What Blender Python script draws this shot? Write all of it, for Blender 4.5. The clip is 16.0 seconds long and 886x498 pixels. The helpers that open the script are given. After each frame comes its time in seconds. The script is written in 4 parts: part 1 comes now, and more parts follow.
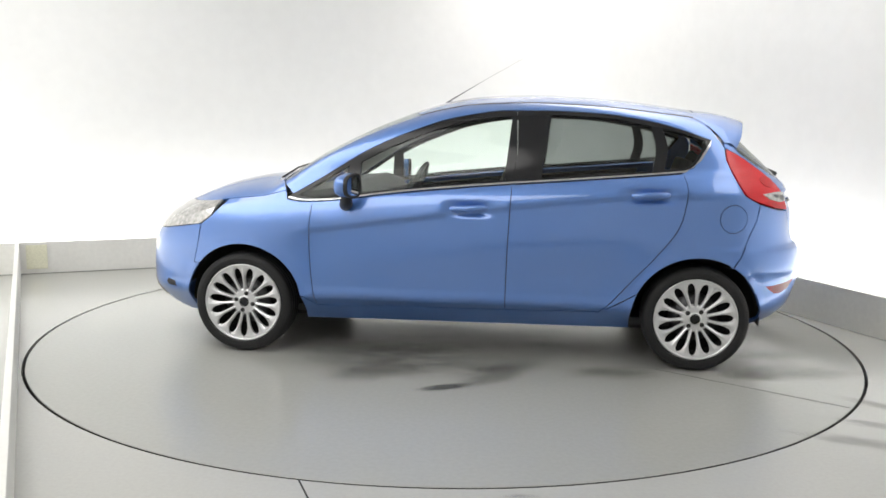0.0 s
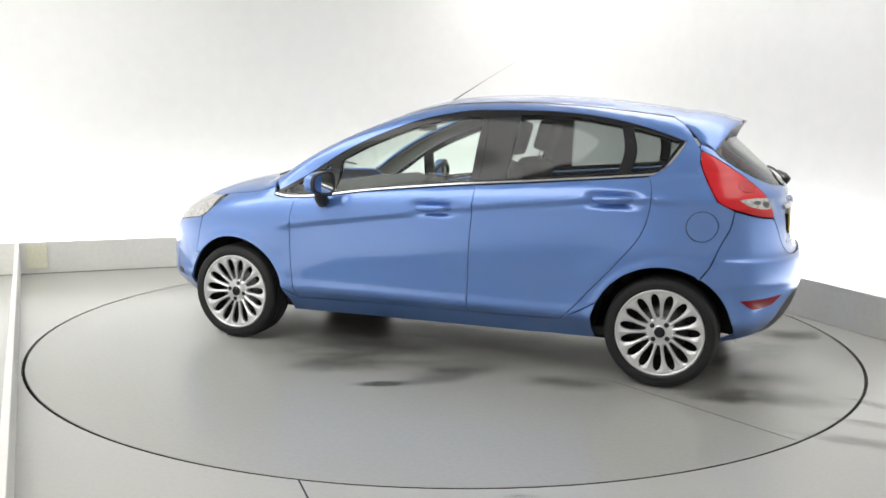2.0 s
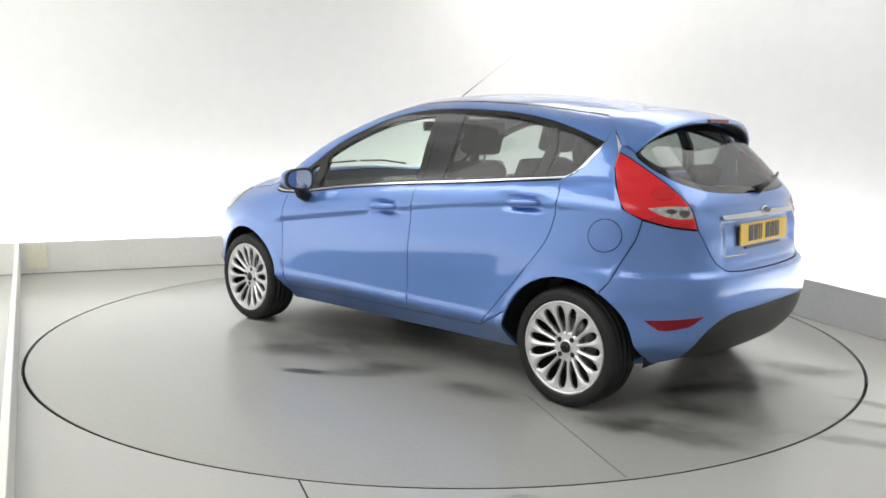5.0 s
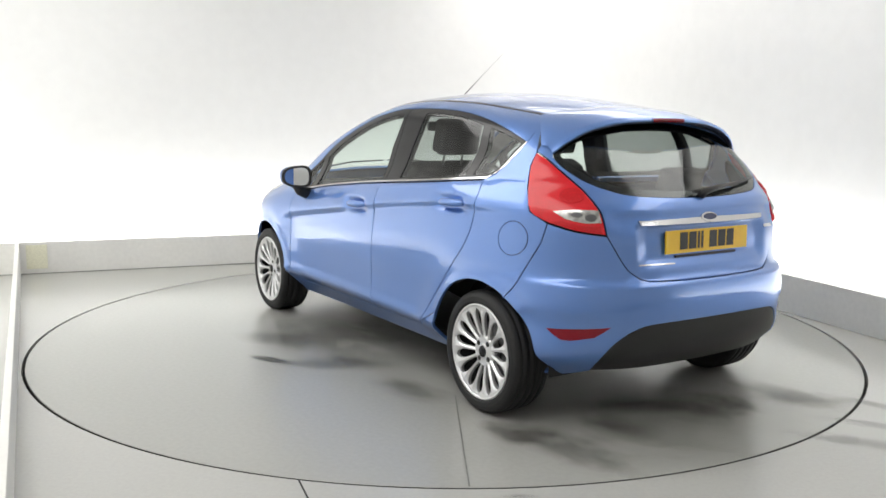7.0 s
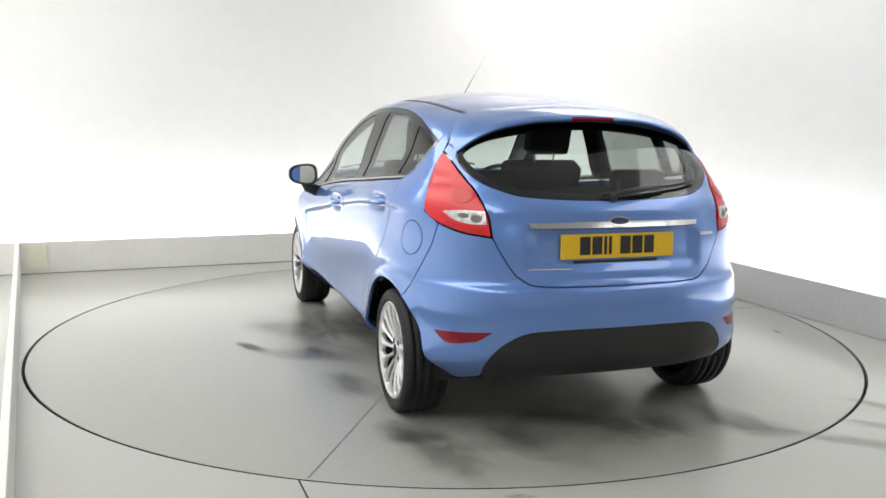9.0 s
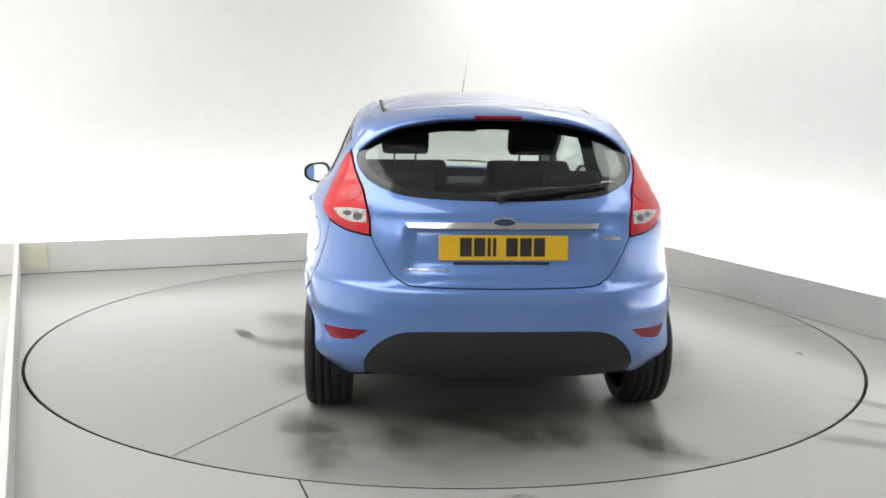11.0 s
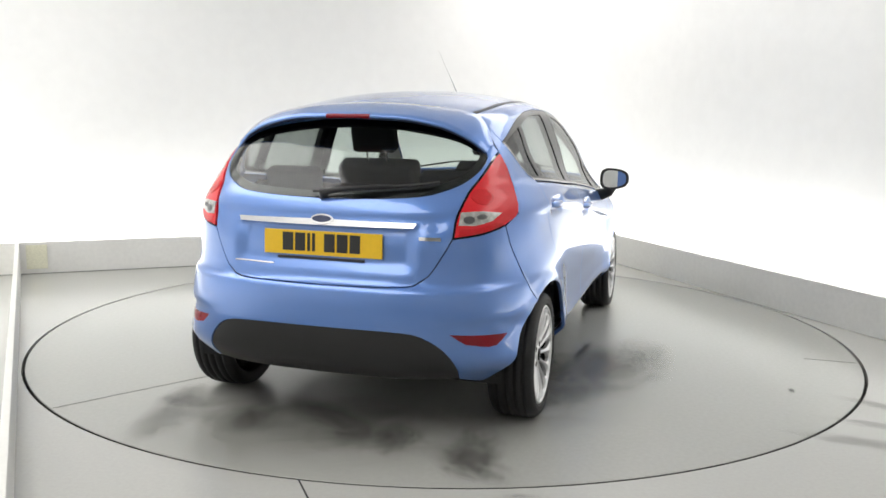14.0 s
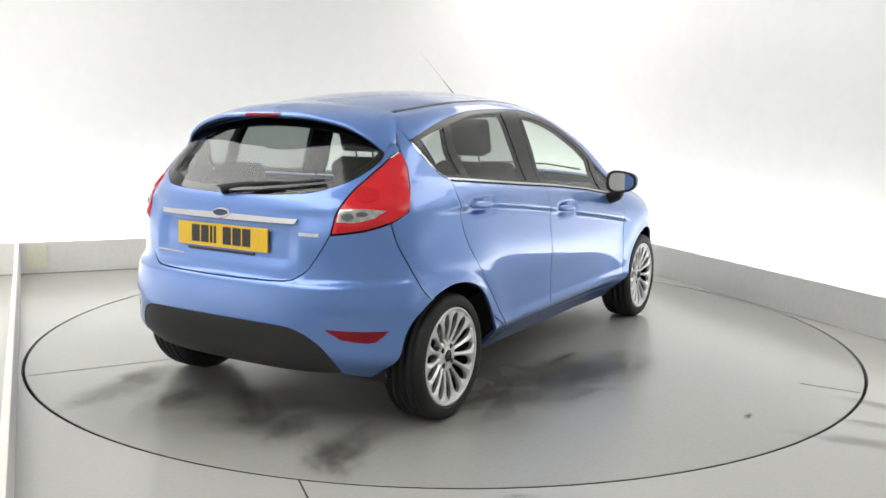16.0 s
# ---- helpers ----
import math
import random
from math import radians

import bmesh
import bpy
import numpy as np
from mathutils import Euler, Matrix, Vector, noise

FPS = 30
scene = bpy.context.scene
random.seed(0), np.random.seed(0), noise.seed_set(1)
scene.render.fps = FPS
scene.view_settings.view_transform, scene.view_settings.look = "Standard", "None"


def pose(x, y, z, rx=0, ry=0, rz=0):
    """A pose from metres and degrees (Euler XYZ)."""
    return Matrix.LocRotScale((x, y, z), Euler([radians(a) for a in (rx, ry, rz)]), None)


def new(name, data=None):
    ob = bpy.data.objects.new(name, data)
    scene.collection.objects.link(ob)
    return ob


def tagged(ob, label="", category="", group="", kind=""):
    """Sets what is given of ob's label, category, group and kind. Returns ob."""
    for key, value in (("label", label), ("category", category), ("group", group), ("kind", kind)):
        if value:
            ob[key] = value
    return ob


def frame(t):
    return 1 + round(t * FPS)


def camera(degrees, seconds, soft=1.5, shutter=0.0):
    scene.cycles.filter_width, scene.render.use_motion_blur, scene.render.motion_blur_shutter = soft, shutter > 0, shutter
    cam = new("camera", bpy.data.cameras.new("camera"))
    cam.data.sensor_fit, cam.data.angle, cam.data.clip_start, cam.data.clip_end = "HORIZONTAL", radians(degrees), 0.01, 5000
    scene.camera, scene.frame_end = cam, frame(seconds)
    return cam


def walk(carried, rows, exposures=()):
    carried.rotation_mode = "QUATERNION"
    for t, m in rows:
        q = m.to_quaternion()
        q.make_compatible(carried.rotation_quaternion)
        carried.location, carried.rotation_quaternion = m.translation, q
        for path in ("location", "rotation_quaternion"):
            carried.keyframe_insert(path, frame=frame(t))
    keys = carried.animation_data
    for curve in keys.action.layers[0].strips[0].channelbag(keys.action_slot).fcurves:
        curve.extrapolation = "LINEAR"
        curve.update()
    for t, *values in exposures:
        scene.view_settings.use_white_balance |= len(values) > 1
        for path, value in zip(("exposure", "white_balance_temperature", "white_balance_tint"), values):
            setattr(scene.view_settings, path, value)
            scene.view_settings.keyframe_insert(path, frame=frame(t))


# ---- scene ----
from mathutils.geometry import delaunay_2d_cdt

cam = camera(54.291, 16.0, soft=1.6)
EYE = (0.0, -5.4047, 1.3261)


def aim():
    """The camera looks down a little and leans by under a degree."""
    return Matrix.Translation(EYE) @ pose(0, 0, 0, 90 - 8.6066, 0, 0.192) @ pose(0, 0, 0, 0, 0, 0.8021)


walk(cam, [(0.0, aim()), (16.0, aim())], exposures=[(0.0, 0.0), (16.0, 0.0)])
ROOM = 22.0          # the room's turn against the camera, degrees
RADIUS = 2.437       # of the turntable


def turn(t):
    """The turntable's angle, degrees."""
    return 172.91 - 7.215 * t + 0.0068 * t * t


# ---- light ----
world = bpy.data.worlds.new("studio_world")
scene.world = world
world.use_nodes = True
world.node_tree.nodes["Background"].inputs["Color"].default_value = (0.9, 0.95, 1.0, 1)
world.node_tree.nodes["Background"].inputs["Strength"].default_value = 0.05


def room(x, y, z=0.0, rz=0.0):
    """A pose in the room's own axes: x to the right wall, y to the back wall."""
    return pose(0, 0, 0, 0, 0, ROOM) @ pose(x, y, z, 0, 0, rz)


def area(name, m, sx, sy, power, colour=(1, 1, 1)):
    lamp = bpy.data.lights.new(name, "AREA")
    lamp.shape, lamp.size, lamp.size_y, lamp.energy, lamp.color = "RECTANGLE", sx, sy, power, colour
    ob = new(name, lamp)
    ob.matrix_world = m
    return tagged(ob, kind="structure")


# ceiling strips along the side walls and the tubes behind the low walls
area("left_ceiling_strip", room(-2.60, -1.4, 3.40), 1.7, 7.2, 110, (1.0, 0.985, 0.96))
area("right_ceiling_strip", room(2.25, -1.2, 3.40), 1.3, 7.2, 68, (1.0, 0.985, 0.96))
area("wall_washer_lamp", room(2.0, 2.45, 3.30) @ pose(0, 0, 0, 25, 0, 0), 0.8, 0.3, 9, (1.0, 0.93, 0.90))
TUBES = 34
area("back_tube_lamp", room(0.0, 2.98, 0.10) @ pose(0, 0, 0, 135, 0, 0), 6.0, 0.10, TUBES * 1.25, (1.0, 1.0, 0.98))
area("right_tube_lamp", room(2.68, -0.9, 0.10) @ pose(0, 0, 0, 180, 45, 0), 0.10, 7.2, TUBES * 1.5, (1.0, 1.0, 0.98))
area("left_tube_lamp", pose(-3.50, 1.59, 0, 0, 0, 25.8) @ pose(-0.28, -2.3, 0.10, 180, -45, 0), 0.10, 5.4, TUBES * 1.1, (1.0, 1.0, 0.98))


# ---- materials ----
def material(name, base, rough=0.5, metal=0.0, coat=0.0, grain=0.0, scale=20.0, bump=0.0, stain=0.0, stain_scale=1.5, ior=1.45, spec=0.5):
    """A node material: base colour varied at two scales, with relief."""
    m = bpy.data.materials.new(name)
    m.use_nodes = True
    nt = m.node_tree
    b = nt.nodes["Principled BSDF"]
    b.inputs["Base Color"].default_value = (*base, 1)
    b.inputs["Roughness"].default_value = rough
    b.inputs["Metallic"].default_value = metal
    b.inputs["Coat Weight"].default_value = coat
    b.inputs["Coat Roughness"].default_value = 0.012
    b.inputs["Coat IOR"].default_value = 1.75
    b.inputs["IOR"].default_value = ior
    b.inputs["Specular IOR Level"].default_value = spec
    if grain or stain or bump:
        co = nt.nodes.new("ShaderNodeTexCoord")
        fine = nt.nodes.new("ShaderNodeTexNoise")
        fine.inputs["Scale"].default_value, fine.inputs["Detail"].default_value = scale, 5
        wide = nt.nodes.new("ShaderNodeTexNoise")
        wide.inputs["Scale"].default_value, wide.inputs["Detail"].default_value = stain_scale, 2
        for n in (fine, wide):
            nt.links.new(co.outputs["Object"], n.inputs["Vector"])
        out = None
        for n, amount in ((fine, grain), (wide, stain)):
            if not amount:
                continue
            ramp = nt.nodes.new("ShaderNodeMapRange")
            ramp.interpolation_type = "SMOOTHERSTEP"
            ramp.inputs["From Min"].default_value, ramp.inputs["From Max"].default_value = 0.15, 0.85
            ramp.inputs["To Min"].default_value, ramp.inputs["To Max"].default_value = 1 - amount, 1 + amount
            nt.links.new(n.outputs["Fac"], ramp.inputs["Value"])
            mix = nt.nodes.new("ShaderNodeVectorMath")
            mix.operation = "MULTIPLY"
            mix.inputs[0].default_value = base
            if out:
                nt.links.new(out, mix.inputs[0])
            nt.links.new(ramp.outputs["Result"], mix.inputs[1])
            out = mix.outputs["Vector"]
        if out:
            nt.links.new(out, b.inputs["Base Color"])
        if stain:
            rr = nt.nodes.new("ShaderNodeMapRange")
            rr.interpolation_type = "SMOOTHERSTEP"
            rr.inputs["From Min"].default_value, rr.inputs["From Max"].default_value = 0.15, 0.85
            rr.inputs["To Min"].default_value, rr.inputs["To Max"].default_value = rough * 0.7, min(1, rough * 1.35)
            nt.links.new(wide.outputs["Fac"], rr.inputs["Value"])
            nt.links.new(rr.outputs["Result"], b.inputs["Roughness"])
        if bump:
            bp = nt.nodes.new("ShaderNodeBump")
            bp.inputs["Strength"].default_value, bp.inputs["Distance"].default_value = bump, 0.002
            nt.links.new(fine.outputs["Fac"], bp.inputs["Height"])
            nt.links.new(bp.outputs["Normal"], b.inputs["Normal"])
    return m


def thin_glass(name, tint, gloss=0.10):
    """A thin pane: tinted, clear, with a mirror's sheen that grows at a slant."""
    m = bpy.data.materials.new(name)
    m.use_nodes = True
    nt = m.node_tree
    nt.nodes.clear()
    out = nt.nodes.new("ShaderNodeOutputMaterial")
    clear = nt.nodes.new("ShaderNodeBsdfTransparent")
    clear.inputs["Color"].default_value = (*tint, 1)
    sheen = nt.nodes.new("ShaderNodeBsdfGlossy")
    sheen.inputs["Roughness"].default_value = 0.02
    lw = nt.nodes.new("ShaderNodeLayerWeight")
    lw.inputs["Blend"].default_value = 0.5
    slant = nt.nodes.new("ShaderNodeMath")
    slant.operation = "POWER"
    slant.inputs[1].default_value = 4.0
    nt.links.new(lw.outputs["Facing"], slant.inputs[0])
    fr = nt.nodes.new("ShaderNodeMath")
    fr.operation = "MULTIPLY_ADD"
    fr.inputs[1].default_value, fr.inputs[2].default_value = 0.85, gloss
    nt.links.new(slant.outputs["Value"], fr.inputs[0])
    mix = nt.nodes.new("ShaderNodeMixShader")
    nt.links.new(fr.outputs["Value"], mix.inputs["Fac"])
    nt.links.new(clear.outputs["BSDF"], mix.inputs[1])
    nt.links.new(sheen.outputs["BSDF"], mix.inputs[2])
    nt.links.new(mix.outputs["Shader"], out.inputs["Surface"])
    return m


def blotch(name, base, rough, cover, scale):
    """A flat stain or dark film whose ragged edge fades out: object space, radius 1."""
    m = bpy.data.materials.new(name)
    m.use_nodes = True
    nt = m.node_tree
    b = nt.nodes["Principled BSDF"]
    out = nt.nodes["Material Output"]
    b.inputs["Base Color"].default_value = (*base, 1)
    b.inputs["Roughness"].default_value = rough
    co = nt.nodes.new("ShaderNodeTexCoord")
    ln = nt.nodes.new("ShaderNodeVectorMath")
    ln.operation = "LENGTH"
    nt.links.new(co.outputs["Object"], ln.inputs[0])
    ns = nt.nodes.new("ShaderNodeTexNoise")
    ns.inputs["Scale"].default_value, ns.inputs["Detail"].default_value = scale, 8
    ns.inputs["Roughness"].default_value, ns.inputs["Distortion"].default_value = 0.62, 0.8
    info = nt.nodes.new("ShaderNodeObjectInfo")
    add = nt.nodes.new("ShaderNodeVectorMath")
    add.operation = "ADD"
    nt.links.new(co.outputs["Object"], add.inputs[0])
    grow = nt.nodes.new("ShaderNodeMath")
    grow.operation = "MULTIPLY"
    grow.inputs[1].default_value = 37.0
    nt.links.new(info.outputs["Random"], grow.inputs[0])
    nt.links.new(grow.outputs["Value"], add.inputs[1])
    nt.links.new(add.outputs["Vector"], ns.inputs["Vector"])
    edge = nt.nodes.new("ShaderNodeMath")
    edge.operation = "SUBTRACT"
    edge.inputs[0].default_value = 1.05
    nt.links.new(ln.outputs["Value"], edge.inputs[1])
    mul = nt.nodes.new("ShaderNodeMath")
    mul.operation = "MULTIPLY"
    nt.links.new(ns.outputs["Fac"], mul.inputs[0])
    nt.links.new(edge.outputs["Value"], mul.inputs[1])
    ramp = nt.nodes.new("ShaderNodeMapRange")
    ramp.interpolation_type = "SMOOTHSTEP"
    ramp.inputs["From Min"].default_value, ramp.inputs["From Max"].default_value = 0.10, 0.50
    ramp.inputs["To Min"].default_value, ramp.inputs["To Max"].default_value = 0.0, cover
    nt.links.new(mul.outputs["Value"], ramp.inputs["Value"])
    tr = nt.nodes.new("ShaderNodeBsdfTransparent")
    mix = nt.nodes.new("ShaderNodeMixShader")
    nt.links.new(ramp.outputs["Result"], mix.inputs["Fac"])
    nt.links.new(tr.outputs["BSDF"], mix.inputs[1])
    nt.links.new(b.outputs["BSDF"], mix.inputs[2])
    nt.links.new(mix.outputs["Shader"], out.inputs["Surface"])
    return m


PAINT = material("blue_metallic_paint", (0.105, 0.232, 0.595), 0.38, 0.55, 1.0, grain=0.05, scale=900)
FLOOR = material("grey_floor_paint", (0.445, 0.444, 0.418), 0.26, grain=0.03, scale=60, bump=0.03, stain=0.0)
DISC = material("worn_floor_paint", (0.375, 0.374, 0.352), 0.24, grain=0.03, scale=45, bump=0.03, stain=0.0)
WHITE = material("white_wall_paint", (0.82, 0.82, 0.81), 0.7, grain=0.015, scale=8, bump=0.03, stain=0.012, stain_scale=0.5)
KERB = material("off_white_board", (0.74, 0.732, 0.70), 0.5, grain=0.03, scale=30, bump=0.05, stain=0.04, stain_scale=2.0)
BLACK = material("black_plastic", (0.024, 0.024, 0.025), 0.45, grain=0.1, scale=300, bump=0.1)
GLOSSBLACK = material("gloss_black_trim", (0.012, 0.012, 0.014), 0.18)
CEILING = material("grey_ceiling_paint", (0.70, 0.70, 0.69), 0.8, grain=0.03, scale=6, stain=0.03)
SEAM = material("dirty_seam", (0.17, 0.17, 0.16), 0.6, grain=0.2, scale=30)
LAMPRED = material("deep_red_lens", (0.58, 0.011, 0.018), 0.18, 0.0, 0.1, grain=0.2, scale=260)
NAVY = material("dark_blue_underside", (0.02, 0.03, 0.07), 0.4, grain=0.1, scale=80)
GAP = material("dark_gap", (0.02, 0.02, 0.022), 0.8, grain=0.2, scale=60)
DARK = material("dark_underside", (0.015, 0.015, 0.015), 0.8, grain=0.2, scale=40)
RUBBER = material("tyre_rubber", (0.013, 0.013, 0.014), 0.6, grain=0.15, scale=80, bump=0.15)
NUT = material("dark_wheel_nut", (0.05, 0.05, 0.05), 0.4, 0.6)
TAPE = material("yellowed_tape", (0.73, 0.715, 0.56), 0.6, grain=0.08, scale=90)
SMEAR = blotch("grey_smear", (0.20, 0.198, 0.19), 0.3, 0.32, 2.6)
# wide dark glossy film, laid under and round the car
WIDEFILM = blotch("wide_dark_film", (0.16, 0.157, 0.14), 0.14, 0.38, 1.3)
ALLOY = material("silver_alloy_lacquer", (0.72, 0.72, 0.73), 0.30, 0.62, 0.5, grain=0.04, scale=200)
STEEL = material("brake_steel", (0.14, 0.14, 0.145), 0.4, 0.9, grain=0.1, scale=90)
CHROME = material("chrome", (0.62, 0.62, 0.63), 0.14, 1.0, grain=0.02, scale=40)
RED = material("red_lens", (0.70, 0.016, 0.026), 0.16, 0.0, 0.1, grain=0.08, scale=220)
DARKRED = material("dark_red_lens", (0.22, 0.006, 0.016), 0.14, 0.0, 0.0, grain=0.15, scale=200)
CLEARLENS = material("clear_lens", (0.55, 0.54, 0.52), 0.10, 0.45, 1.0, grain=0.35, scale=45)
YELLOW = material("yellow_plate", (0.80, 0.50, 0.02), 0.35, grain=0.03, scale=60)
SEATCLOTH = material("dark_seat_cloth", (0.03, 0.03, 0.033), 0.85, grain=0.2, scale=160, bump=0.2)
TRIM = material("dark_cabin_plastic", (0.035, 0.036, 0.038), 0.6, grain=0.1, scale=120, bump=0.1)
LINING = material("pale_headlining", (0.45, 0.45, 0.43), 0.9, grain=0.05, scale=120)
MIRROR = material("mirror_glass", (0.85, 0.87, 0.88), 0.02, 1.0)
GLASS = thin_glass("window_glass", (0.88, 0.95, 0.91), 0.04)
PRIVACY = thin_glass("tinted_glass", (0.44, 0.47, 0.46), 0.045)
REARGLASS = thin_glass("lightly_tinted_glass", (0.60, 0.64, 0.62), 0.05)
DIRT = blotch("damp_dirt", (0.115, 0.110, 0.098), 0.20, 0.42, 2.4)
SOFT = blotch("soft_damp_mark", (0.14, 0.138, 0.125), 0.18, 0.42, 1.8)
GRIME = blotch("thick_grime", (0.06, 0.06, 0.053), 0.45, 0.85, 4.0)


# ---- building helpers ----
def mesh_of(name, verts, faces, smooth=True):
    me = bpy.data.meshes.new(name)
    me.from_pydata([tuple(map(float, v)) for v in verts], [], [tuple(int(i) for i in f) for f in faces])
    if smooth:
        me.polygons.foreach_set("use_smooth", [True] * len(me.polygons))
    me.update()
    return me


def part(name, data, mat, parent=None, label=""):
    """One mesh object, from a mesh or a bmesh, under a thing or a part."""
    if isinstance(data, bmesh.types.BMesh):
        me = bpy.data.meshes.new(name)
        data.to_mesh(me)
        data.free()
        data = me
    if mat and not data.materials:
        data.materials.append(mat)
    ob = new(name, data)
    ob.parent = parent
    return tagged(ob, label)


def block(x0, x1, y0, y1, z0, z1, bevel=0.0, seg=2):
    bm = bmesh.new()
    bmesh.ops.create_cube(bm, size=1, matrix=Matrix.Translation(((x0 + x1) / 2, (y0 + y1) / 2, (z0 + z1) / 2)) @ Matrix.Diagonal((x1 - x0, y1 - y0, z1 - z0, 1)))
    if bevel:
        bmesh.ops.bevel(bm, geom=bm.edges[:], offset=bevel, segments=seg, affect="EDGES", profile=0.6)
        for f in bm.faces:
            f.smooth = seg > 2
    return bm


def lathe(profile, n=48, axis="Z"):
    """Turns (radius, height) points round an axis."""
    v, f = [], []
    for r, h in profile:
        for i in range(n):
            a = 2 * math.pi * i / n
            p = (r * math.cos(a), r * math.sin(a), h)
            v.append(p if axis == "Z" else (p[0], p[2], p[1]))
    for k in range(len(profile) - 1):
        for i in range(n):
            j = (i + 1) % n
            q = (k * n + i, k * n + j, (k + 1) * n + j, (k + 1) * n + i)
            f.append(q if axis == "Z" else q[::-1])
    return v, f


def rod(points, radius, n=8):
    """A round bar along points, tapering with a list of radii."""
    pts = [Vector(p) for p in points]
    rad = radius if isinstance(radius, (list, tuple)) else [radius] * len(pts)
    v, f = [], []
    for i, p in enumerate(pts):
        d = (pts[min(i + 1, len(pts) - 1)] - pts[max(i - 1, 0)]).normalized()
        a = d.orthogonal().normalized() if i == 0 else (a - d * a.dot(d)).normalized()
        b = d.cross(a)
        for k in range(n):
            t = 2 * math.pi * k / n
            v.append(p + (a * math.cos(t) + b * math.sin(t)) * rad[i])
    for i in range(len(pts) - 1):
        for k in range(n):
            j = (k + 1) % n
            f.append((i * n + k, i * n + j, (i + 1) * n + j, (i + 1) * n + k))
    f.append(tuple(range(n))[::-1])
    f.append(tuple(len(pts) * n - n + k for k in range(n)))
    return v, f


# ---- the studio ----
def studio():
    # floor with a round hole for the turntable
    n, v, f = 128, [], []
    for r in (RADIUS + 0.008, 3.2, 5.0, 12.0):
        for i in range(n):
            a = 2 * math.pi * i / n
            v.append((r * math.cos(a), r * math.sin(a), 0))
    for i in range(n):
        a = 2 * math.pi * i / n
        v.append(((RADIUS + 0.008) * math.cos(a), (RADIUS + 0.008) * math.sin(a), -0.05))
    for k in range(3):
        for i in range(n):
            j = (i + 1) % n
            f.append((k * n + i, (k + 1) * n + i, (k + 1) * n + j, k * n + j))
    for i in range(n):
        j = (i + 1) % n
        f.append((4 * n + i, i, j, 4 * n + j))
    tagged(part("floor", mesh_of("floor", v, f, False), FLOOR), "smooth pale grey painted studio floor round a turntable", "floor", kind="structure")
    pit = mesh_of("pit", *lathe([(0.0, -0.05), (RADIUS + 0.1, -0.05)], 96))
    tagged(part("pit_floor", pit, DARK), "dark pit under the turntable's gap", "floor", kind="structure")
    seam = part("floor_seam", block(-0.003, 0.003, -0.16, 0.16, 0.0005, 0.002), GAP)
    seam.matrix_world = pose(-0.473, -2.535, 0, 0, 0, 21)
    tagged(seam, "thin dark seam in the grey floor", "seam", kind="structure")

    # low boards in front of the light troughs
    H = 0.265
    boards = (("board_back", room(-0.25, 2.80, 0), (-2.72, 2.80, 0.0, 0.03)), ("board_right", room(2.465, 0, 0), (0.0, 0.03, -5.5, 2.80)))
    for name, m, (x0, x1, y0, y1) in boards:
        ob = part(name, block(x0, x1, y0, y1, 0.0, H, 0.004), KERB)
        ob.matrix_world = m
        tagged(ob, "low off-white painted board hiding the wall lights", "low wall", kind="structure")
    joint = part("board_joint", block(-2.72, 2.78, -0.003, 0.02, 0.0005, 0.006), SEAM)
    joint.matrix_world = boards[0][1]
    tagged(joint, "thin dirty joint where the low board meets the floor", "joint", kind="structure")
    left = part("board_left", block(-0.03, 0.0, -5.6, 0.03, 0.0, H, 0.004), KERB)
    left.matrix_world = pose(-3.50, 1.59, 0, 0, 0, 25.8)
    tagged(left, "low off-white painted board hiding the wall lights", "low wall", kind="structure")

    tape = part("tape_patch", block(0.0, 0.16, -0.0035, -0.001, 0.0, 0.20), TAPE)
    tape.matrix_world = pose(-3.46, 1.612, 0.045, 0, 0, 22)
    tagged(tape, "strip of yellowed tape on the low board's corner", "tape", kind="structure")
    for x, y, sx, sy, rz in ((1.78, -1.93, 0.48, 0.10, -24), (1.95, -1.72, 0.40, 0.08, -24), (2.10, -1.45, 0.35, 0.08, -40), (0.28, -2.50, 0.10, 0.03, 0)):
        ring = lathe([(0.0, 0.0), (0.5, 0.0), (1.0, 0.0)], 24)
        s = part("floor_smear", mesh_of("smear", ring[0], ring[1], False), SMEAR)
        s.matrix_world = pose(x, y, 0.0022, 0, 0, rz) @ Matrix.Diagonal((sx, sy, 1, 1))
        tagged(s, "faint grey smear on the painted floor", "smear", kind="structure")

    # white walls in one piece with rounded corners, and the ceiling
    top, pts = 3.5, []
    corners = [(-3.45, 3.25), (2.95, 3.25), (2.95, -7.2), (-3.45, -7.2)]
    r = 0.5
    for (cx, cy), a0 in zip(corners, (180, 90, 0, 270)):
        ox, oy = cx + (r if cx < 0 else -r), cy + (r if cy < 0 else -r)
        for k in range(9):
            a = radians(a0 - 90 * k / 8)
            pts.append((ox + r * math.cos(a), oy + r * math.sin(a)))
    v = [(x, y, z) for z in (-0.05, 0.7, 1.5, 2.5, top) for x, y in pts]
    m = len(pts)
    f = [(k * m + i, (k + 1) * m + i, (k + 1) * m + (i + 1) % m, k * m + (i + 1) % m) for k in range(4) for i in range(m)]
    wall = part("wall_studio", mesh_of("wall", v, [q[::-1] for q in f]), WHITE)
    sol = wall.modifiers.new("thickness", "SOLIDIFY")
    sol.thickness, sol.offset = 0.1, -1
    wall.matrix_world = room(0, 0)
    tagged(wall, "plain white studio wall with rounded corners", "wall", kind="structure")
    ceiling = part("ceiling", block(-3.6, 3.1, -7.4, 3.4, top, top + 0.1), CEILING)
    ceiling.matrix_world = room(0, 0)
    tagged(ceiling, "plain pale studio ceiling", "ceiling", kind="structure")


